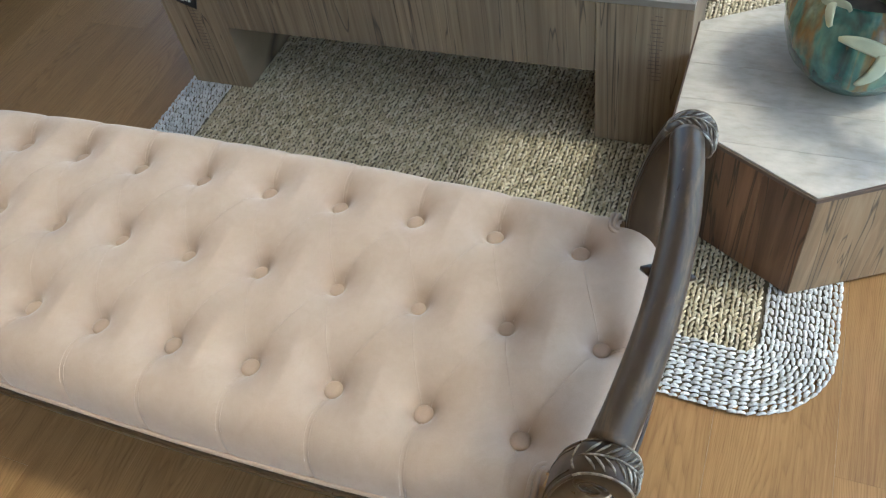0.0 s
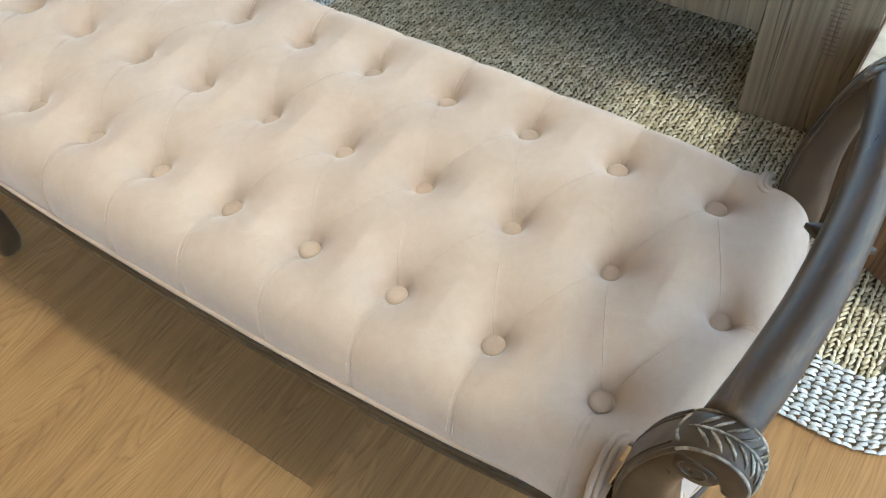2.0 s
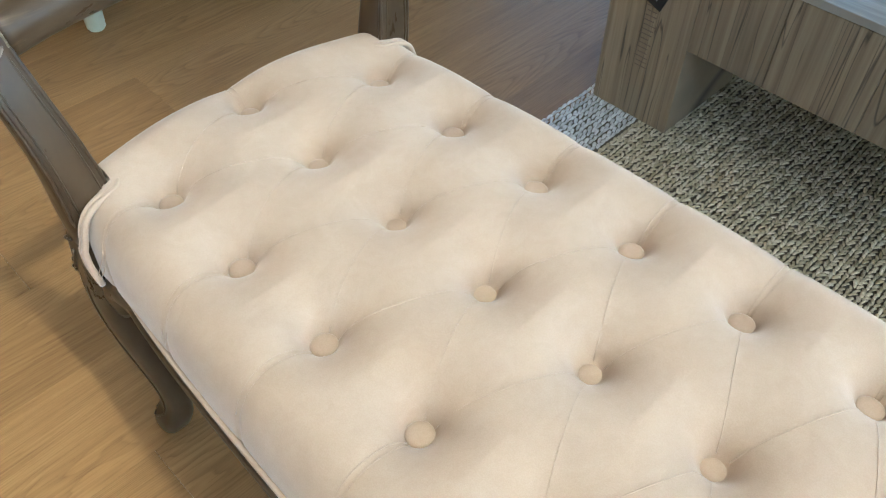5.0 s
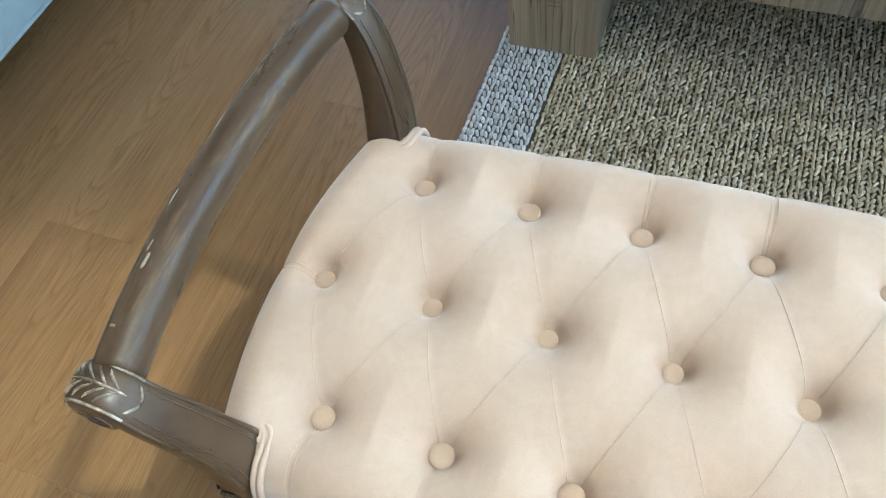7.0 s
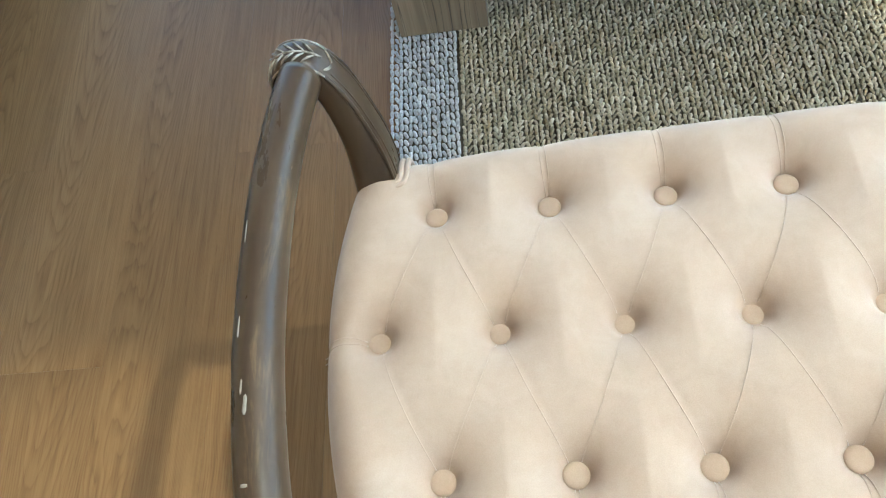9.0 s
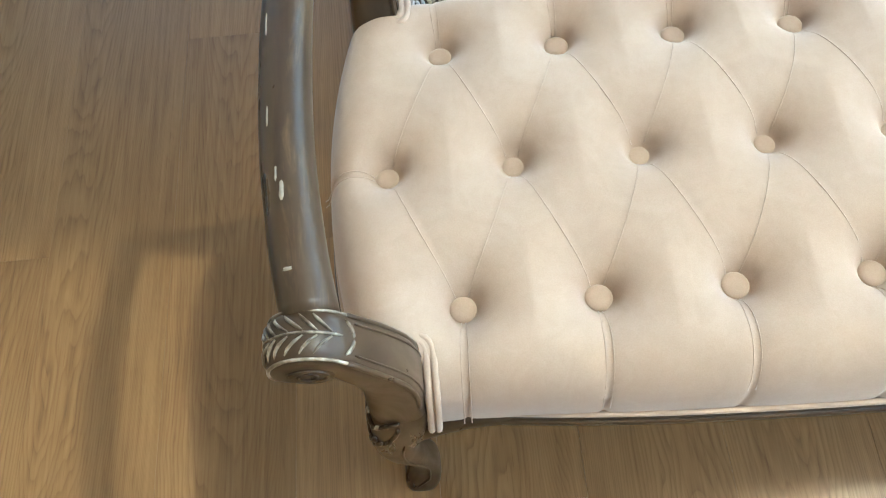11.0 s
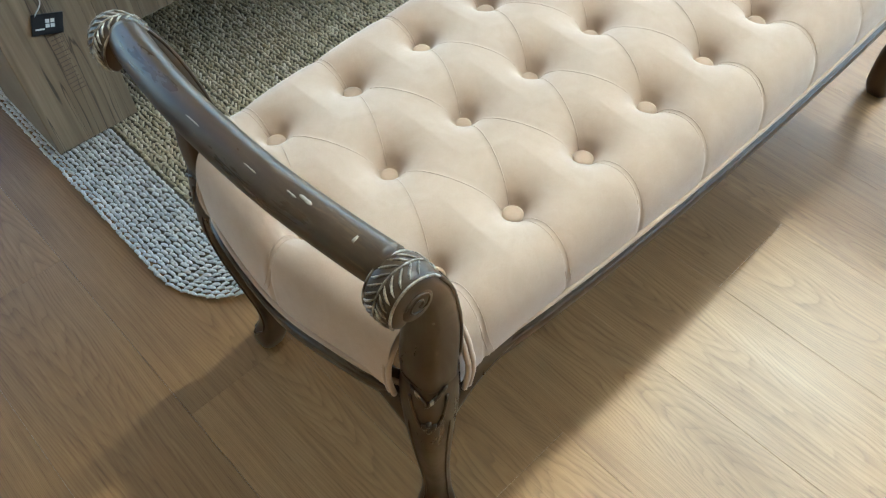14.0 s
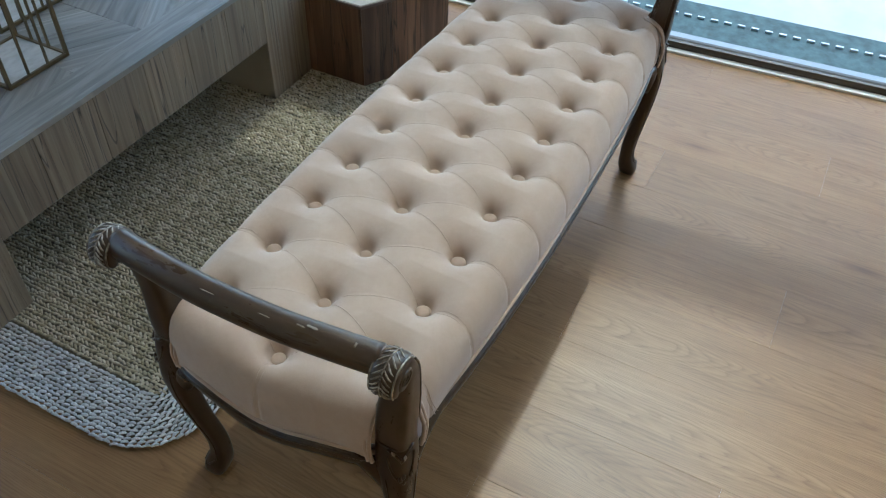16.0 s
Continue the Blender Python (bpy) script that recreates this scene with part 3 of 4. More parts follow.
def leg_of(sx, sy):
    rows = [(0.630, 0.207, 0.412, 0.027), (0.633, 0.209, 0.385, 0.029), (0.637, 0.212, 0.345, 0.0285), (0.643, 0.217, 0.300, 0.0245), (0.643, 0.217, 0.240, 0.0208), (0.636, 0.210, 0.165, 0.0182), (0.628, 0.203, 0.100, 0.0175), (0.628, 0.203, 0.058, 0.0185), (0.634, 0.208, 0.028, 0.0235), (0.638, 0.212, 0.008, 0.0225), (0.638, 0.212, 0.0, 0.0195)]
    r = smooth_path(rows, 46)
    path, w = r[:, :3] * np.array((sx, sy, 1)), r[:, 3]
    if sy > 0:
        # the back feet stand a little further in
        path[:, 1] -= 0.014 * np.clip((0.30 - path[:, 2]) / 0.25, 0, 1)
    v, f = upright(path, w, w, 3.2)
    leg = part_mesh("leg", mesh_of("leg", v, f, FRAME), bench)
    diag = math.atan2(sy, sx)

    def on(a, z, grow=0.0):
        q = float(np.interp(-z, -path[:, 2], np.arange(len(path))))
        return section(path, w, w, q, diag + a, 3.2, grow)
    # brackets that flow into the seat rail
    for way in ([(0.50, 0.226, 0.374), (0.555, 0.222, 0.368), (0.592, 0.218, 0.350), (0.615, 0.214, 0.318), (0.630, 0.212, 0.270)], [(0.664, 0.085, 0.366), (0.658, 0.135, 0.362), (0.653, 0.168, 0.346), (0.648, 0.192, 0.316), (0.645, 0.206, 0.270)]):
        bp = smooth_path(way, 18) * np.array((sx, sy, 1))
        bw = smooth_path([(0.010,), (0.014,), (0.0175,), (0.0185,), (0.013,)], 18)[:, 0]
        v, f = sweep(bp, bw, bw, (0, 0, 1), 12)
        part_mesh("leg_bracket", mesh_of("leg_bracket", v, f, FRAME), leg)
    # the shield on the knee: a beaded garland, an arched rim and a drop below it
    rim = [on(0.78 * math.cos(b), 0.396 - 0.056 * math.sin(b) ** 0.75, 0.0006) for b in np.linspace(0.02, math.pi - 0.02, 27)]
    v, f = sweep(rim, 0.0021, 0.0021, (0, 0, 1), 8)
    part_mesh("knee_rim", mesh_of("knee_rim", v, f, FRAME), leg, "carved shield rim")
    for k in range(9):
        a = -0.72 + 0.18 * k
        lump(on(a, 0.392 + 0.014 * abs(a) / 0.72, 0.001), 0.0062, 0.0027, on(a + 0.1, 0.394 + (0.003 if k > 3 else -0.003)) - on(a, 0.394), "garland_bead", leg, CARVING if k % 4 == 1 else FRAME, "carved bead rubbed silver" if k % 4 == 1 else "")
    for a, z in ((-0.22, 0.348), (0.22, 0.348), (0.0, 0.342), (0.0, 0.354)):
        lump(on(a, z, 0.001), 0.0062, 0.0036, on(a * 1.5 + 0.05, z + 0.004) - on(a, z), "knee_drop", leg, FRAME)
    # moulded edges down both sides of the leg, scrolled at the foot
    for side in (-1, 1):
        edge = [on(side * 0.86, z, 0.0004) for z in np.linspace(0.335, 0.045, 20)] + [on(side * 0.62, 0.030, 0.001), on(side * 0.34, 0.026, 0.001), on(side * 0.20, 0.034, 0.0008)]
        n = len(edge)
        w2 = [0.0004] + [0.0017] * (n - 2) + [0.0006]
        v, f = sweep(edge, w2, w2, (1, 0, 0), 6)
        part_mesh("leg_edge", mesh_of("leg_edge", v, f, FRAME), leg)


def post_of(sx, sy):
    """The arm's post: it rises from the corner, leans out and rolls over into a scroll that takes the rail's end."""
    rows = [(0.630, 0.207, 0.400, 0.026, 0.0265), (0.630, 0.208, 0.440, 0.0265, 0.0275), (0.628, 0.210, 0.480, 0.0255, 0.0265), (0.629, 0.214, 0.520, 0.0225, 0.0245), (0.634, 0.219, 0.556, 0.0195, 0.0230), (0.641, 0.224, 0.588, 0.0175, 0.0220), (0.650, 0.227, 0.612, 0.0165, 0.0205), (0.661, 0.228, 0.628, 0.0180, 0.0200), (0.674, 0.228, 0.632, 0.0185, 0.0200), (0.684, 0.228, 0.625, 0.0165, 0.0200), (0.689, 0.228, 0.612, 0.0125, 0.0195), (0.687, 0.228, 0.602, 0.0075, 0.0185)]
    r = smooth_path(rows, 64)
    r[:, 0] += 0.010 if sx > 0 else 0.0
    path = r[:, :3] * np.array((sx, sy, 1))
    thick, wide = r[:, 3], r[:, 4]
    v, f = sweep(path, wide, thick, (0, 1, 0), 28, 3.6)
    post = part_mesh("arm_post", mesh_of("arm_post", v, f, FRAME), bench, "dark fluted arm post rolling into a scroll")
    tan = np.gradient(path, axis=0)
    tan /= np.linalg.norm(tan, axis=1)[:, None]
    up = np.stack([-tan[:, 2] * sx, np.zeros(len(tan)), tan[:, 0] * sx], 1)
    up /= np.linalg.norm(up, axis=1)[:, None]
    across = np.array((0.0, sy, 0.0))

    def on(q, y, lift=0.0):
        """A place on the strap's upper face: q along it, y from -1 to 1 across."""
        i = min(int(q), len(path) - 2)
        u = q - i
        mid = path[i] * (1 - u) + path[i + 1] * u
        n = up[i] * (1 - u) + up[i + 1] * u
        sag = (1 - min(abs(y), 0.98) ** 3.6) ** (1 / 3.6)
        return mid + n * (thick[i] * sag + lift) + across * y * wide[i]
    # raised borders along both edges, rubbed pale where the scroll turns over
    for y in (-0.86, 0.86):
        for a, b, mat, label in ((6, 38, FRAME, ""), (36, 61, CARVING, "ridge rubbed pale silver")):
            pts = [on(q, y, 0.0006) for q in np.linspace(a, b, 26)]
            w2 = [0.0006] + [0.0022 if mat is FRAME else 0.0013] * 24 + [0.0006]
            v, f = sweep(pts, w2, w2, (0, 1, 0), 8)
            part_mesh("post_ridge", mesh_of("post_ridge", v, f, mat), post, label)
        pts = [on(q, y * 0.66, 0.0) for q in np.linspace(8, 36, 22)]
        v, f = sweep(pts, [0.0004] + [0.0011] * 20 + [0.0004], 0.0011, (0, 1, 0), 6)
        part_mesh("post_bead", mesh_of("post_bead", v, f, FRAME), post)
    # the carved frond over the scroll: a stem, barbs on both sides, a scalloped foot
    stem = [on(q, 0.0, 0.0004) for q in np.linspace(39, 61, 22)]
    v, f = sweep(stem, [0.0005] + [0.0011] * 20 + [0.0005], 0.0011, (0, 1, 0), 6)
    part_mesh("carved_stem", mesh_of("carved_stem", v, f, CARVING), post, "carved stem rubbed silver")
    for k in range(10):
        q = 40.5 + 1.95 * k
        for y in (-1, 1):
            pts = [on(q, 0.08 * y, 0.0003), on(q + 1.1, 0.30 * y, 0.0008), on(q + 2.0, 0.52 * y, 0.0007), on(q + 2.5, 0.70 * y, 0.0001)]
            v, f = sweep(pts, [0.0006, 0.0013, 0.0012, 0.0004], [0.0006, 0.0014, 0.0012, 0.0004], (0, 1, 0), 6)
            part_mesh("carved_leaf", mesh_of("carved_leaf", v, f, CARVING), post, "carved leaf rubbed pale silver")
    foot = [on(38.2 - 2.0 * math.cos(1.5 * y), 0.62 * y, 0.0002) for y in np.linspace(-1, 1, 13)]
    v, f = sweep(foot, [0.0005] + [0.0015] * 11 + [0.0005], 0.0013, (0, 1, 0), 6)
    part_mesh("carved_foot", mesh_of("carved_foot", v, f, CARVING), post, "scalloped edge rubbed silver")
    # the scroll's eye on the outer cheek
    eye = []
    for k in range(40):
        a = 0.4 + k * 0.27
        rr = 0.0165 - 0.00034 * k
        eye.append((sx * (0.671 + rr * 0.95 * math.cos(a)), sy * 0.2485, 0.618 + rr * 0.85 * math.sin(a)))
    v, f = sweep(eye, 0.0013, 0.0013, (0, 1, 0), 6)
    part_mesh("scroll_eye", mesh_of("scroll_eye", v, f, FRAME), post)
    cheek_v, cheek_f = sweep([(sx * 0.671, sy * 0.209, 0.617), (sx * 0.671, sy * 0.212, 0.617), (sx * 0.671, sy * 0.246, 0.617), (sx * 0.671, sy * 0.2485, 0.617)], [0.0150, 0.0185, 0.0185, 0.0160], [0.0150, 0.0185, 0.0185, 0.0160], (0, 0, 1), 24)
    part_mesh("scroll_cheek", mesh_of("scroll_cheek", cheek_v, cheek_f, FRAME), post)
    # doubled velvet piping that turns round the post's foot and hangs down both its sides
    for out in (0.0, 0.0068):
        rows = [(0.603 - out, 0.233, 0.362), (0.602 - out, 0.236, 0.384), (0.601 - out, 0.237, 0.408), (0.600 - out, 0.232, 0.442), (0.599 - out, 0.212, 0.466), (0.600 - out * 0.8, 0.186 - out * 0.5, 0.474), (0.612, 0.180 - out, 0.472), (0.640, 0.179 - out, 0.456), (0.660, 0.180 - out, 0.428), (0.667, 0.182 - out, 0.398), (0.664, 0.184 - out, 0.362)]
        pts = smooth_path(rows, 48)
        for p in pts[12:41]:
            p[2] = min(p[2], on_seat(p[0] - 0.006, p[1] - 0.006) + 0.003)
        pts = pts * np.array((sx, sy, 1))
        v, f = sweep(pts, 0.0036, 0.0036, (0.3, 0.2, 1), 8)
        part_mesh("post_piping", mesh_of("post_piping", v, f, VELVET), seat, "cream velvet piping round the arm post")


for sx in (1, -1):
    for sy in (1, -1):
        leg_of(sx, sy)
        post_of(sx, sy)
    rail_path = smooth_path([(0.668, -0.211, 0.630), (0.676, -0.16, 0.633), (0.684, -0.08, 0.634), (0.686, 0.0, 0.634), (0.684, 0.08, 0.634), (0.676, 0.16, 0.633), (0.668, 0.211, 0.630)], 48)
    rail_path[:, 0] = rail_path[:, 0] * sx + (0.010 if sx > 0 else 0.0)
    v, f = sweep(rail_path, 0.0240, 0.0208, (0, 0, 1), 24)
    part_mesh("arm_rail", mesh_of("arm_rail", v, f, RAIL), bench, "rounded dark arm rail with rubbed streaks")

# bare chips along the west rail: (place along it, half length, half width, turn from the top towards the outside)
CHIPS = ((-0.122, 0.009, 0.0024, 0.10), (-0.108, 0.007, 0.0013, 0.24), (-0.183, 0.0016, 0.0040, 0.25), (-0.058, 0.009, 0.0008, 0.42), (0.030, 0.011, 0.0007, 0.50))
for cy, cl, cw, turn in CHIPS:
    u = float(np.interp(cy, rail_path[:, 1], np.arange(len(rail_path))))
    c0 = np.array([np.interp(u, np.arange(len(rail_path)), rail_path[:, q]) for q in range(3)])
    d0 = np.array((-math.sin(turn), 0, math.cos(turn)))
    c0 = c0 + d0 * 0.0232
    v, f = sweep([c0 + np.array((0, t, 0)) * cl for t in (-1, -0.6, 0, 0.6, 1)], [0.0006, 0.0009, 0.0011, 0.0009, 0.0006], [cw * 0.4, cw, cw * 0.8, cw, cw * 0.3], tuple(d0), 8)
    part_mesh("paint_chip", mesh_of("paint_chip", v, f, CHIP), bench, "bare pale chip in the rail's finish")
# a small dark wooden lozenge set under the middle of the east rail
lz = smooth_path([(0.662, 0.015, 0.615), (0.690, 0.015, 0.613), (0.722, 0.015, 0.615)], 9)
v, f = sweep(lz, [0.0008, 0.006, 0.011, 0.014, 0.015, 0.014, 0.011, 0.006, 0.0008], 0.003, (0, 1, 0), 8, 4.0)
part_mesh("lozenge", mesh_of("lozenge", v, f, FRAME), bench, "small dark wooden lozenge")

# ---- the rug ----
RX0, RX1, RY1, BORDER = -0.712, 0.975, 1.75, 0.134


def rug_south(x):
    return 0.274 - 0.042 * (x + 0.66)


def cord_field(dashes):
    """Short plump cords: rows of (x, y, z, heading, length, half width)."""
    ring, sides = [(-1.0, 0.30), (-0.72, 0.85), (0.0, 1.0), (0.72, 0.85), (1.0, 0.30)], 6
    verts, faces = [], []
    for x, y, z, a, ln, w in dashes:
        c, s = math.cos(a), math.sin(a)
        base = len(verts)
        for u, r in ring:
            for k in range(sides):
                b = 2 * math.pi * k / sides
                du, dv, dz = u * ln / 2, math.cos(b) * w * r, math.sin(b) * w * 0.8 * r - (0.0035 * u * u)
                verts.append((x + c * du - s * dv, y + s * du + c * dv, z + dz))
        for i in range(len(ring) - 1):
            for k in range(sides):
                m = (k + 1) % sides
                faces.append((base + i * sides + k, base + i * sides + m, base + (i + 1) * sides + m, base + (i + 1) * sides + k))
    return verts, faces


rug = thing("woven_rug", (0, 0, 0), "tan seagrass rug with a white corded border on the floor", "rug")
rnd = random.Random(4)
dashes = []
col_pitch, step = 0.0094, 0.0120
x = RX0 + BORDER + 0.008
k = 0
while x < RX1 - BORDER - 0.004:
    y = rug_south(x) + BORDER - 0.002
    lean = -0.46 if k % 2 else 0.26
    while y < RY1 - BORDER:
        dashes.append((x + rnd.uniform(-0.001, 0.001), y, 0.0100 + rnd.uniform(-0.0026, 0.0022), math.pi / 2 + lean + rnd.uniform(-0.22, 0.22), 0.0168 * rnd.uniform(0.8, 1.2), 0.0033 * rnd.uniform(0.75, 1.25)))
        y += step * rnd.uniform(0.98, 1.02)
    x += col_pitch
    k += 1
v, f = cord_field(dashes)
tagged(part_mesh("seagrass_weave", mesh_of("seagrass_weave", v, f, REED), rug, "knitted tan seagrass cords"), kind="stuff")

dashes = []
STRIPS = 15
for sidx in range(STRIPS):
    o = (sidx + 0.5) * BORDER / STRIPS
    r = 0.165 - o
    loop = []
    # the border's strip as a closed loop with round corners
    corners = [(RX0, rug_south(RX0), 1, 1), (RX1, rug_south(RX1), -1, 1), (RX1, RY1, -1, -1), (RX0, RY1, 1, -1)]
    for ci, (cx, cy, ix, iy) in enumerate(corners):
        ccx, ccy = cx + ix * 0.165, cy + iy * 0.165
        a0 = math.pi + ci * math.pi / 2
        for q in range(9):
            a = a0 + q / 8 * math.pi / 2
            loop.append((ccx + r * math.cos(a), ccy + r * math.sin(a)))
    loop.append(loop[0])
    carry = 0.0
    for (xa, ya), (xb, yb) in zip(loop, loop[1:]):
        d = math.hypot(xb - xa, yb - ya)
        if d < 1e-6:
            continue
        a = math.atan2(yb - ya, xb - xa)
        if d > 0.3:
            # on the straight sides the stitches of all strips fall into rows
            carry = 0.006 * (sidx % 2) * 0.35
        while carry < d:
            t = carry / d
            dashes.append((xa + (xb - xa) * t + rnd.uniform(-0.001, 0.001), ya + (yb - ya) * t + rnd.uniform(-0.001, 0.001), 0.0095 + rnd.uniform(-0.001, 0.0015), a + (0.36 if sidx % 2 else 0.10) + rnd.uniform(-0.14, 0.14), 0.0172 * rnd.uniform(0.92, 1.10), 0.0038 * rnd.uniform(0.85, 1.15)))
            carry += 0.0168
        carry -= d
v, f = cord_field(dashes)
tagged(part_mesh("border_weave", mesh_of("border_weave", v, f, WHITE_CORD), rug, "white corded border with round corners"), kind="stuff")
bm = bmesh.new()
prism(bm, [(RX0 + 0.12, rug_south(RX0) + 0.015), (RX1 - 0.12, rug_south(RX1) + 0.02), (RX1 - 0.02, rug_south(RX1) + 0.12), (RX1 - 0.02, RY1 - 0.12), (RX1 - 0.12, RY1 - 0.02), (RX0 + 0.12, RY1 - 0.02), (RX0 + 0.02, RY1 - 0.12), (RX0 + 0.02, rug_south(RX0) + 0.12)], 0.001, 0.006)
part("backing", bm, BACKING, rug)

# ---- the coffee table ----
RUG_TOP = 0.012
TX0, TX1, TY0, TY1, TZ = -0.690, 0.612, 0.830, 1.65, 0.392
table = thing("coffee_table", (0, 0, 0), "weathered grey-brown wooden coffee table with thick block legs on the rug", "coffee table")
for lx0, lx1 in ((TX0, -0.512), (0.420, TX1)):
    for ly0, ly1 in ((TY0, TY0 + 0.25), (TY1 - 0.25, TY1)):
        part("leg", box(bmesh.new(), lx0, lx1, ly0, ly1, RUG_TOP, TZ - 0.014, 0.003), GREY_X, table)
for ly0, ly1 in ((TY0 + 0.001, TY0 + 0.03), (TY1 - 0.03, TY1 - 0.001)):
    xs = [-0.512, -0.36, -0.19, -0.03, 0.12, 0.27, 0.420]
    for xa, xb in zip(xs, xs[1:]):
        part("apron_board", box(bmesh.new(), xa, xb - 0.0008, ly0, ly1, 0.205, TZ - 0.014, 0.0015), GREY_X, table)
for xa, xb in ((TX0 + 0.001, TX0 + 0.03), (TX1 - 0.03, TX1 - 0.001)):
    part("side_apron", box(bmesh.new(), xa, xb, TY0 + 0.25, TY1 - 0.25, 0.205, TZ - 0.014, 0.0015), GREY_X, table)
part("underside", box(bmesh.new(), TX0 + 0.03, TX1 - 0.03, TY0 + 0.03, TY1 - 0.03, 0.30, TZ - 0.012), GREY_X, table)
for lx, z0 in ((0.545, 0.20), (-0.600, 0.13)):
    for i in range(17):
        w = rnd.uniform(0.014, 0.030)
        xo = lx + rnd.uniform(-0.004, 0.004)
        part("saw_mark", box(bmesh.new(), xo - w / 2, xo + w / 2, TY0 - 0.0004, TY0 + 0.002, z0 + i * 0.0098, z0 + i * 0.0098 + 0.0016), DARK_TRIM, table)
# mitred border boards and a chevron field on the top


def board(outline_pts, turn, name="top_board"):
    """A board of the top, its grain along the heading turn."""
    cx = sum(p[0] for p in outline_pts) / len(outline_pts)
    cy = sum(p[1] for p in outline_pts) / len(outline_pts)
    c, s = math.cos(-turn + math.pi / 2), math.sin(-turn + math.pi / 2)
    local = [((x - cx) * c - (y - cy) * s, (x - cx) * s + (y - cy) * c) for x, y in outline_pts]
    bmx = bmesh.new()
    prism(bmx, local, -0.014, 0.0, 0.0012)
    ob = part(name, bmx, GREY_T, table)
    ob.matrix_basis = Matrix.Translation((cx, cy, TZ + rnd.uniform(-0.0006, 0.0006))) @ Matrix.Rotation(turn - math.pi / 2, 4, "Z")
    return ob


def clip(poly, a, b, c):
    """The part of a polygon where a x + b y >= c."""
    out = []
    for (x0, y0), (x1, y1) in zip(poly, poly[1:] + poly[:1]):
        d0, d1 = a * x0 + b * y0 - c, a * x1 + b * y1 - c
        if d0 >= 0:
            out.append((x0, y0))
        if d0 * d1 < 0:
            t = d0 / (d0 - d1)
            out.append((x0 + (x1 - x0) * t, y0 + (y1 - y0) * t))
    return out


EDGE = 0.095
board([(TX0, TY0), (TX1, TY0), (TX1 - EDGE, TY0 + EDGE), (TX0 + EDGE, TY0 + EDGE)], 0.0)
board([(TX0, TY1), (TX0 + EDGE, TY1 - EDGE), (TX1 - EDGE, TY1 - EDGE), (TX1, TY1)], 0.0)
board([(TX0, TY0), (TX0 + EDGE, TY0 + EDGE), (TX0 + EDGE, TY1 - EDGE), (TX0, TY1)], math.pi / 2)
board([(TX1, TY0), (TX1, TY1), (TX1 - EDGE, TY1 - EDGE), (TX1 - EDGE, TY0 + EDGE)], math.pi / 2)
fx0, fx1, fy0, fy1 = TX0 + EDGE, TX1 - EDGE, TY0 + EDGE, TY1 - EDGE
n_col, wide = 5, (fx1 - fx0) / 5
for ci in range(n_col):
    xa, xb = fx0 + ci * wide, fx0 + (ci + 1) * wide
    up = 1 if ci % 2 else -1
    slope = up * 0.55
    y = fy0 - 0.3
    while y < fy1 + 0.3:
        strip = [(xa, y), (xb, y + slope * wide), (xb, y + slope * wide + 0.105), (xa, y + 0.105)]
        poly = clip(clip(strip, 0, 1, fy0), 0, -1, -fy1)
        if len(poly) >= 3:
            xs, ys = [p[0] for p in poly], [p[1] for p in poly]
            if (max(xs) - min(xs)) > 0.01 and (max(ys) - min(ys)) > 0.01:
                board(poly, math.atan(slope))
        y += 0.1056

# ---- the hexagonal side table ----
HX, HY, HR, HZ = 0.876, 0.786, 0.303, 0.281
hexagon = thing("hexagonal_side_table", (HX, HY, 0), "hexagonal side table of reclaimed wood boards with a pale top", "side table")


def hex_point(k, r):
    a = math.radians(-90 + 60 * k)
    return (r * math.cos(a), r * math.sin(a))


for k in range(6):
    ax, ay = hex_point(k, HR)
    bx, by = hex_point(k + 1, HR)
    cuts = [0.0, 0.34, 0.66, 1.0] if k != 0 else [0.0, 1.0]
    for i, (u0, u1) in enumerate(zip(cuts, cuts[1:])):
        p0 = (ax + (bx - ax) * u0, ay + (by - ay) * u0)
        p1 = (ax + (bx - ax) * u1, ay + (by - ay) * u1)
        q1, q0 = (p1[0] * 0.93, p1[1] * 0.93), (p0[0] * 0.93, p0[1] * 0.93)
        inset = 0.0006 / max(1e-6, math.hypot(p1[0] - p0[0], p1[1] - p0[1]))
        p0b = (p0[0] + (p1[0] - p0[0]) * inset, p0[1] + (p1[1] - p0[1]) * inset)
        part("side_board", prism(bmesh.new(), [p0b, p1, q1, q0], RUG_TOP, HZ - 0.012, 0.0012), TAN_W if k in (0, 3) else RED_W, hexagon)
part("rim", prism(bmesh.new(), [hex_point(k, HR + 0.002) for k in range(6)], HZ - 0.0115, HZ - 0.003, 0.001), DARK_TRIM, hexagon, "thin dark edge trim")
full = [hex_point(k, HR - 0.003) for k in range(6)]
y = -HR
while y < HR:
    poly = clip(clip(full, 0, 1, y), 0, -1, -(y + 0.1057))
    if len(poly) >= 3:
        part("top_board", prism(bmesh.new(), poly, HZ - 0.003, HZ, 0.0006), PALE_T, hexagon)
    y += 0.106

# ---- the pot with its succulent ----
PX, PY, PS = 0.908, 0.828, 1.22
pot = thing("glazed_pot", (PX, PY, HZ), "round teal and ochre glazed ceramic pot on the hexagonal table", "pot")
POT = [(0.0005, 0.0), (0.050, 0.0), (0.074, 0.010), (0.099, 0.042), (0.112, 0.085), (0.1125, 0.112), (0.104, 0.142), (0.090, 0.160), (0.085, 0.163), (0.080, 0.160), (0.088, 0.140), (0.086, 0.130)]
POT = [(PS * r, PS * z) for r, z in POT]
v, f = lathe(POT, 56)
part_mesh("body", mesh_of("body", v, f, GLAZE), pot)
v, f = lathe([(0.107, 0.162), (0.06, 0.166), (0.0005, 0.168)], 30)
part_mesh("soil", mesh_of("soil", v, f, SOIL), pot)
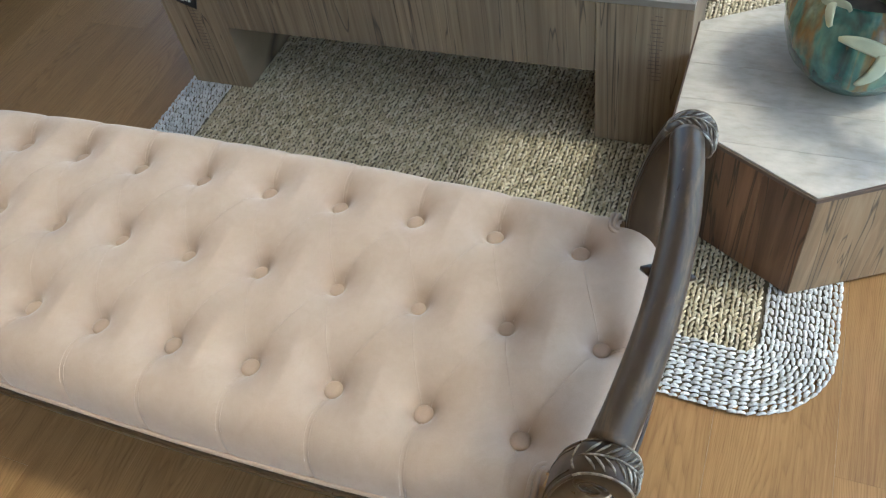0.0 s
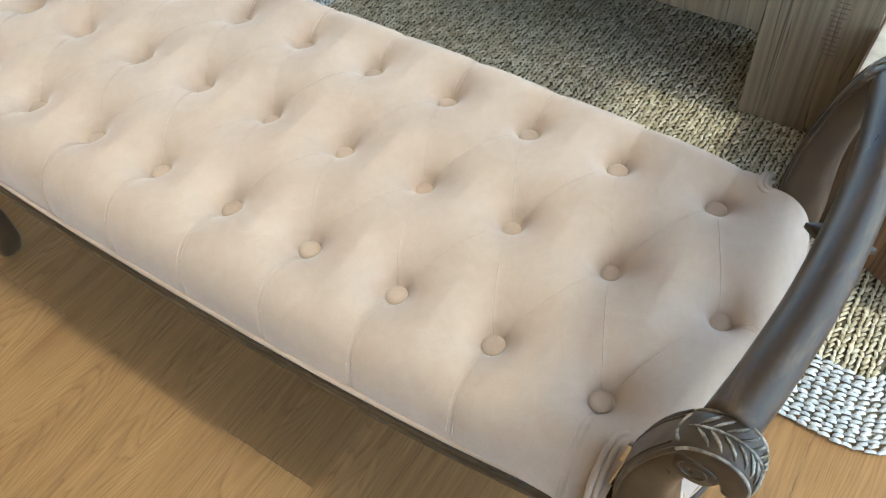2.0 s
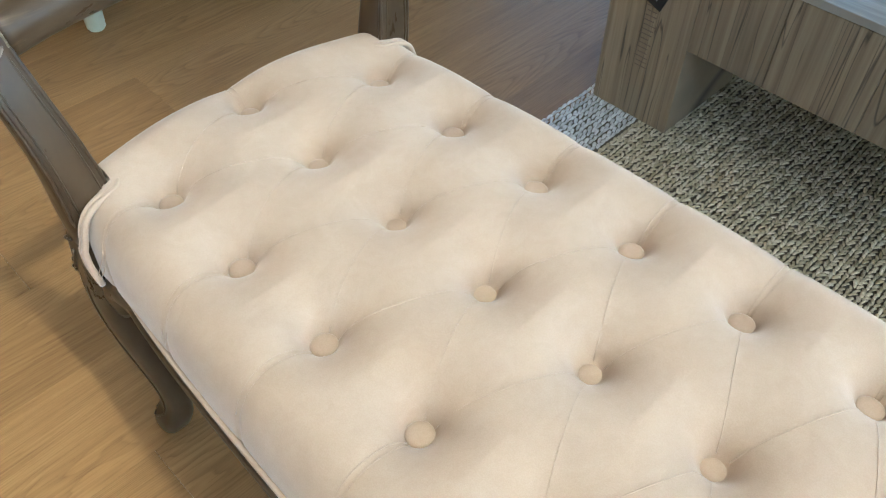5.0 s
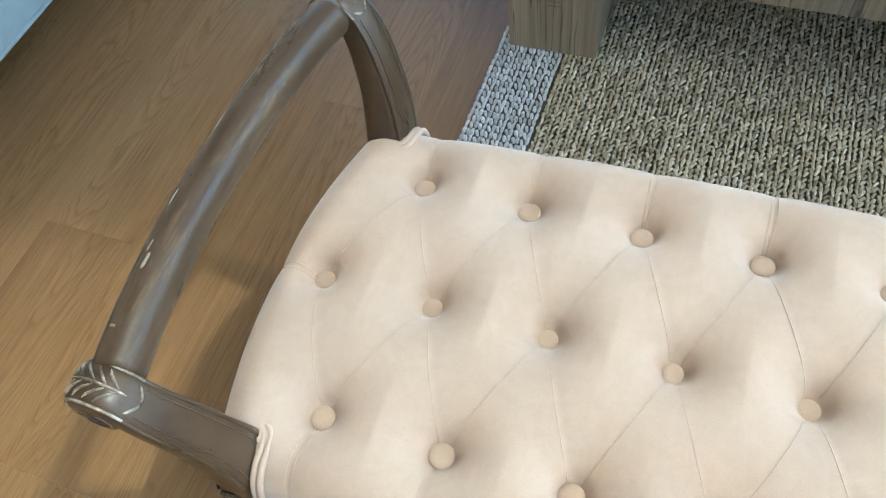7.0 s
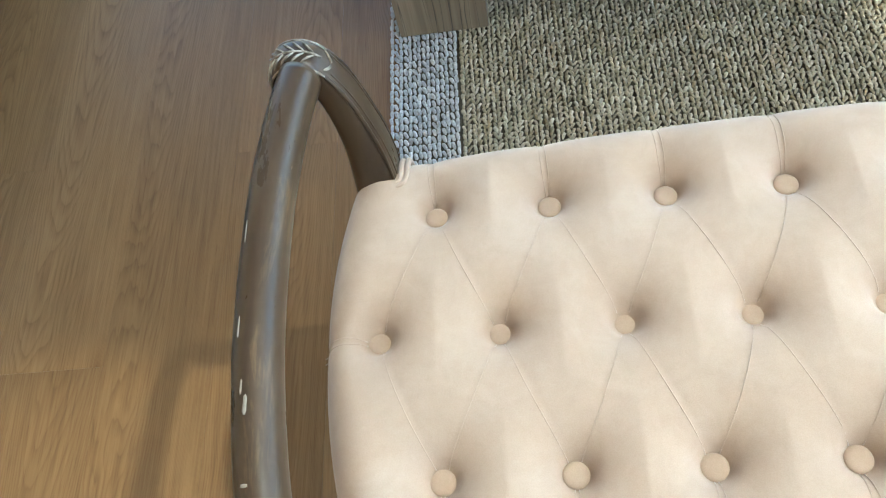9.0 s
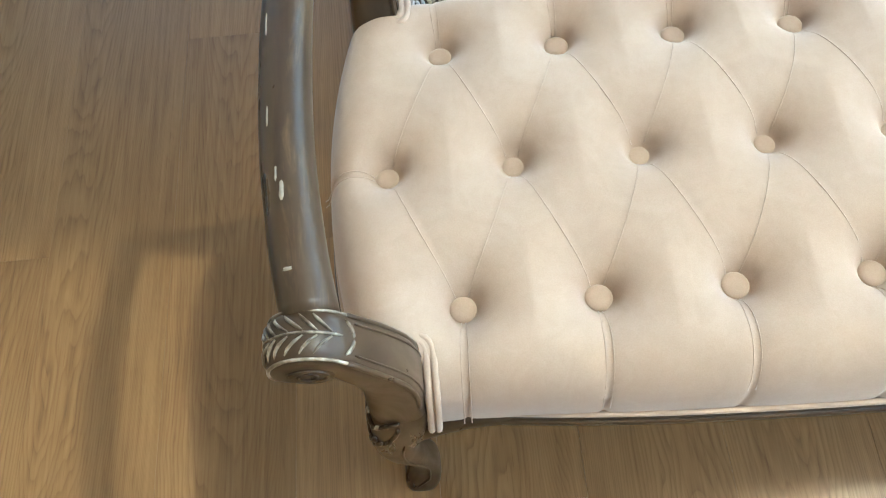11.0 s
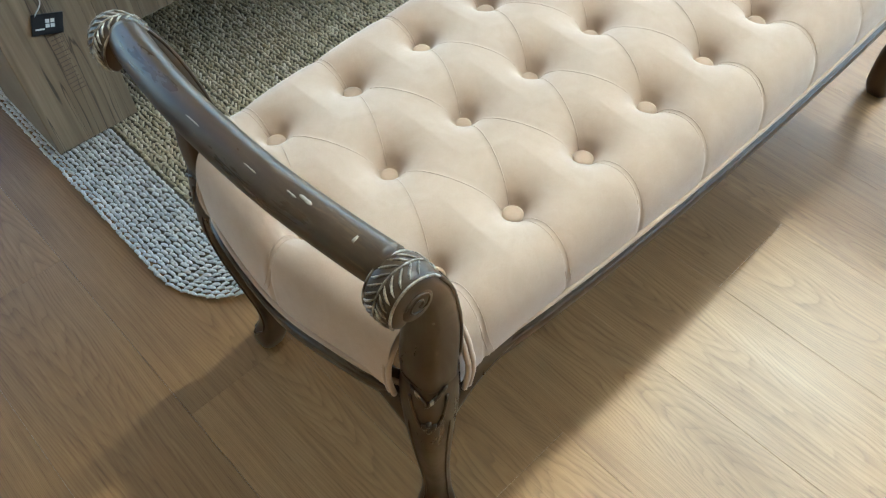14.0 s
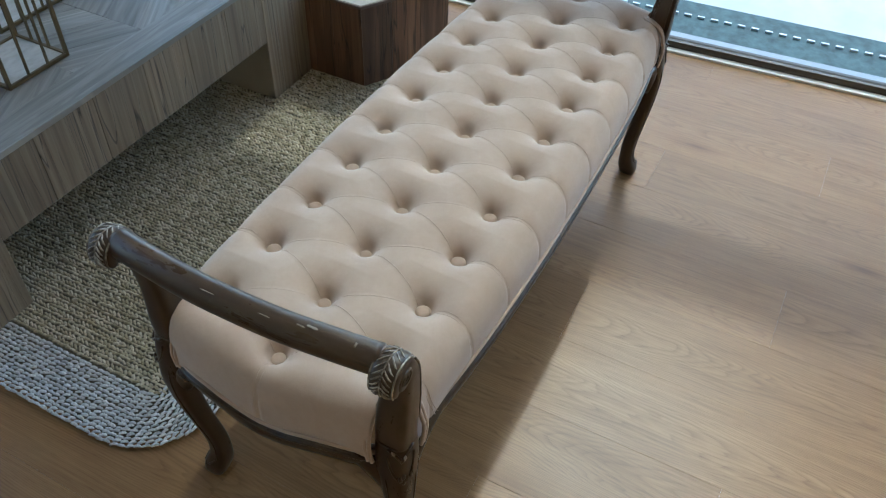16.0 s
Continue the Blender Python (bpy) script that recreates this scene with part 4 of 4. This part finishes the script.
plant = thing("potted_succulent", (PX, PY, HZ + 0.166), "pale green succulent with fingered rosettes in the glazed pot", "plant")
# rosettes of fleshy fingers, each on its stalk: (dx, dy, dz, reach, fingers)
ROSETTES = ((0.008, -0.015, 0.080, 0.098, 13), (0.125, -0.165, 0.075, 0.100, 13), (0.072, -0.125, 0.080, 0.085, 11), (0.075, 0.095, 0.090, 0.090, 12), (0.170, -0.030, 0.075, 0.080, 11), (0.186, -0.225, 0.060, 0.085, 12))
for dx, dy, dz, reach, fingers in ROSETTES:
    v, f = sweep(smooth_path([(dx * 0.15, dy * 0.15, 0.0), (dx * 0.45, dy * 0.45, dz * 0.75), (dx, dy, dz)], 8), 0.0055, 0.0055, (1, 0, 0.2), 8)
    part_mesh("stalk", mesh_of("stalk", v, f, LEAF), plant)
    for i in range(fingers):
        a = i * 2 * math.pi / fingers + rnd.uniform(-0.15, 0.15)
        lean = 1.15 if i % 2 else 0.75
        ln = reach * rnd.uniform(0.85, 1.15)
        pts, w = [], []
        for q in range(7):
            u = q / 6
            out = ln * u * math.sin(lean) + 0.006
            up = ln * (u * math.cos(lean) * 0.9 - 0.22 * u * u)
            pts.append((dx + out * math.cos(a), dy + out * math.sin(a), dz + up))
            w.append((0.0045, 0.0062, 0.0075, 0.0082, 0.0078, 0.0055, 0.0012)[q])
        v, f = sweep(pts, w, [0.45 * t for t in w], (-math.sin(a), math.cos(a), 0), 8)
        part_mesh("leaf", mesh_of("leaf", v, f, LEAF), plant)


def pot_radius(z):
    zs, rs = [q[1] for q in POT[1:9]], [q[0] for q in POT[1:9]]
    return float(np.interp(z, zs, rs))


def star(turn, height, arms, size, twist):
    """A flat pale star of curved arms modelled onto the pot's wall."""
    verts, faces = [], []
    for k in range(arms):
        way = twist + 2 * math.pi * k / arms
        pts, w = [], []
        for q in range(9):
            u = q / 8
            bend = way + 0.35 * u * (1 if k % 2 else -1)
            side, up = size * u * math.cos(bend), size * u * math.sin(bend)
            z = min(max(height + up, 0.01), POT[8][1])
            r = pot_radius(z) + 0.002
            a = turn + side / r
            pts.append((r * math.cos(a), r * math.sin(a), z))
            w.append(0.0045 + size * 0.10 * (1 - u) ** 0.5 + 0.0035 * math.sin(math.pi * u))
        a = turn
        nv, nf = sweep(pts, [0.004 * (1 - 0.5 * q / 8) for q in range(9)], w, (math.cos(a), math.sin(a), 0), 10)
        base = len(verts)
        verts += nv
        faces += [tuple(base + i for i in face) for face in nf]
    return mesh_of("star_relief", verts, faces, PALE_LEAF)


for turn, height, arms, size, twist in ((-1.37, 0.142, 3, 0.078, 0.5), (-2.25, 0.198, 4, 0.034, 0.3), (-0.4, 0.150, 5, 0.070, 0.5), (1.2, 0.150, 5, 0.070, 0.2), (2.6, 0.150, 5, 0.070, 0.7)):
    part_mesh("star_relief", star(turn, height, arms, size, twist), pot, "pale cream star-shaped relief on the rim")

# ---- the wire lanterns ----


def lantern(place, w, d, h, turn, bars):
    ob = thing("wire_lantern", place, "brass wire cage lantern standing on the coffee table", "lantern", "wire lanterns", turn=turn)
    r = 0.0042
    for sx in (-1, 1):
        for sy in (-1, 1):
            part("upright", box(bmesh.new(), sx * w / 2 - r, sx * w / 2 + r, sy * d / 2 - r, sy * d / 2 + r, 0, h, 0.001), BRASS, ob)
    for z in (r, h - r):
        for s in (-1, 1):
            part("cross_wire", box(bmesh.new(), -w / 2 + r, w / 2 - r, s * d / 2 - r, s * d / 2 + r, z - r, z + r, 0.001), BRASS, ob)
            part("cross_wire", box(bmesh.new(), s * w / 2 - r, s * w / 2 + r, -d / 2 + r, d / 2 - r, z - r, z + r, 0.001), BRASS, ob)
    part("base_plate", box(bmesh.new(), -w / 2 + r, w / 2 - r, -d / 2 + r, d / 2 - r, 0.001, 0.005), PALE_T, ob, "pale base plate")
    for i in range(1, bars):
        x0 = -w / 2 + w * i / bars
        for s in (-1, 1):
            part("thin_wire", box(bmesh.new(), x0 - r * 0.6, x0 + r * 0.6, s * d / 2 - r * 0.6, s * d / 2 + r * 0.6, 2 * r, h - 2 * r), BRASS, ob)
            y0 = -d / 2 + d * i / bars
            part("thin_wire", box(bmesh.new(), s * w / 2 - r * 0.6, s * w / 2 + r * 0.6, y0 - r * 0.6, y0 + r * 0.6, 2 * r, h - 2 * r), BRASS, ob)
    return ob


lantern((-0.187, 1.072, TZ + 0.001), 0.165, 0.165, 0.24, 0, 3)
lantern((-0.01, 1.30, TZ + 0.001), 0.20, 0.20, 0.30, 0, 3)
bowl = thing("dark_bowl", (0.30, 1.34, TZ + 0.001), "dark glazed wavy-rimmed bowl on the coffee table", "bowl")
v, f = lathe([(0.0005, 0.002), (0.05, 0.0), (0.075, 0.012), (0.105, 0.040), (0.120, 0.060), (0.114, 0.060), (0.09, 0.032), (0.0005, 0.014)], 36)
v = [(x, y, z + (0.012 * math.sin(5 * math.atan2(y, x)) if z > 0.03 else 0)) for x, y, z in v]
part_mesh("shell", mesh_of("shell", v, f, GLAZE), bowl)

# ---- the price tag ----
tag = thing("hang_tag", (-0.600, TY0 - 0.004, 0.285), "small black card tag hanging on a string at the table leg", "tag")
card = part("card", box(bmesh.new(), -0.028, 0.028, -0.001, 0.001, -0.020, 0.020, 0.0004), BLACK, tag)
for i in (-1, 1):
    for j in (-1, 1):
        part("printed_mark", box(bmesh.new(), 0.004 + i * 0.0045 - 0.0035, 0.004 + i * 0.0045 + 0.0035, -0.0016, -0.0011, 0.002 + j * 0.0045 - 0.0035, 0.002 + j * 0.0045 + 0.0035), INK, card)
part("printed_bar", box(bmesh.new(), -0.022, -0.006, -0.0016, -0.0011, -0.010, -0.007), INK, card)
v, f = sweep(smooth_path([(-0.022, 0, 0.016), (-0.012, -0.004, 0.045), (-0.030, -0.003, 0.075), (-0.034, 0.0, 0.108)], 16), 0.0011, 0.0011, (1, 0, 0), 6)
part_mesh("string", mesh_of("string", v, f, INK), tag)
tag.rotation_euler = (0, radians(20), 0)

# ---- the ottoman by the west side ----
ottoman = thing("upholstered_ottoman", (-1.965, 0.86, 0), "pale teal upholstered low ottoman with piped edge on round feet", "ottoman")
bm = box(bmesh.new(), -0.36, 0.36, -0.75, 0.75, 0.14, 0.345, 0.022)
part("cushion", bm, TEAL, ottoman, smooth=True)
for z in (0.335, 0.152):
    ring = [(0.342, -0.732), (0.359, -0.715), (0.359, 0.715), (0.342, 0.732), (-0.342, 0.732), (-0.359, 0.715), (-0.359, -0.715), (-0.342, -0.732)]
    v, f = sweep([(x, y, z) for x, y in ring], 0.005, 0.005, (0, 0, 1), 8, closed=True)
    part_mesh("piping", mesh_of("piping", v, f, TEAL), ottoman, "raised teal piping")
for fx in (0.325, -0.325):
    for fy in (-0.645, 0.645):
        v, f = lathe([(0.0004, 0.0), (0.017, 0.0), (0.021, 0.006), (0.024, 0.06), (0.026, 0.142), (0.0004, 0.142)], 20)
        foot = part_mesh("foot", mesh_of("foot", v, f, PALE_FOOT), ottoman, "round pale sage foot")
        foot.location = (fx, fy, 0)

# ---- the floor boards ----
PW, PL = 0.2, 1.28
bm = bmesh.new()
box(bm, -PW / 2 + 0.0001, PW / 2 - 0.0001, -PL / 2 + 0.0001, PL / 2 - 0.0001, -0.0115, 0.0, 0.0005)
plank_mesh = bpy.data.meshes.new("plank")
bm.to_mesh(plank_mesh)
bm.free()
plank_mesh.materials.append(PLANK)
col = 0
edges = [(-1.415 + PW * (i - 9.5), 1.0, NORTH) for i in range(23)]
for x, share, limit in edges:
    y = SOUTH + PL / 2 - (col * 0.43) % PL
    while y - PL / 2 < limit:
        lo, hi = max(y - PL / 2, SOUTH), min(y + PL / 2, limit)
        if hi - lo > 0.05:
            p = part_mesh("plank", plank_mesh, floor)
            p.location = (x, (lo + hi) / 2, 0)
            p.scale = (share, (hi - lo) / PL, 1)
        y += PL
    col += 1
# the last columns are cut along the slanting threshold
for x in (1.285, 1.485):
    y = SOUTH + PL / 2 - (col * 0.43) % PL
    while y - PL / 2 < NORTH:
        lo, hi = max(y - PL / 2, SOUTH), min(y + PL / 2, NORTH)
        poly = [(x - PW / 2 + 0.0001, lo + 0.0001), (x + PW / 2 - 0.0001, lo + 0.0001), (x + PW / 2 - 0.0001, hi - 0.0001), (x - PW / 2 + 0.0001, hi - 0.0001)]
        poly = clip(poly, -1.0, -0.0822, -1.304)
        if len(poly) >= 3 and hi - lo > 0.05:
            p = part("plank", prism(bmesh.new(), [(px - x, py - y) for px, py in poly], -0.0115, 0.0), PLANK, floor)
            p.location = (x, y, 0)
        y += PL
    col += 1
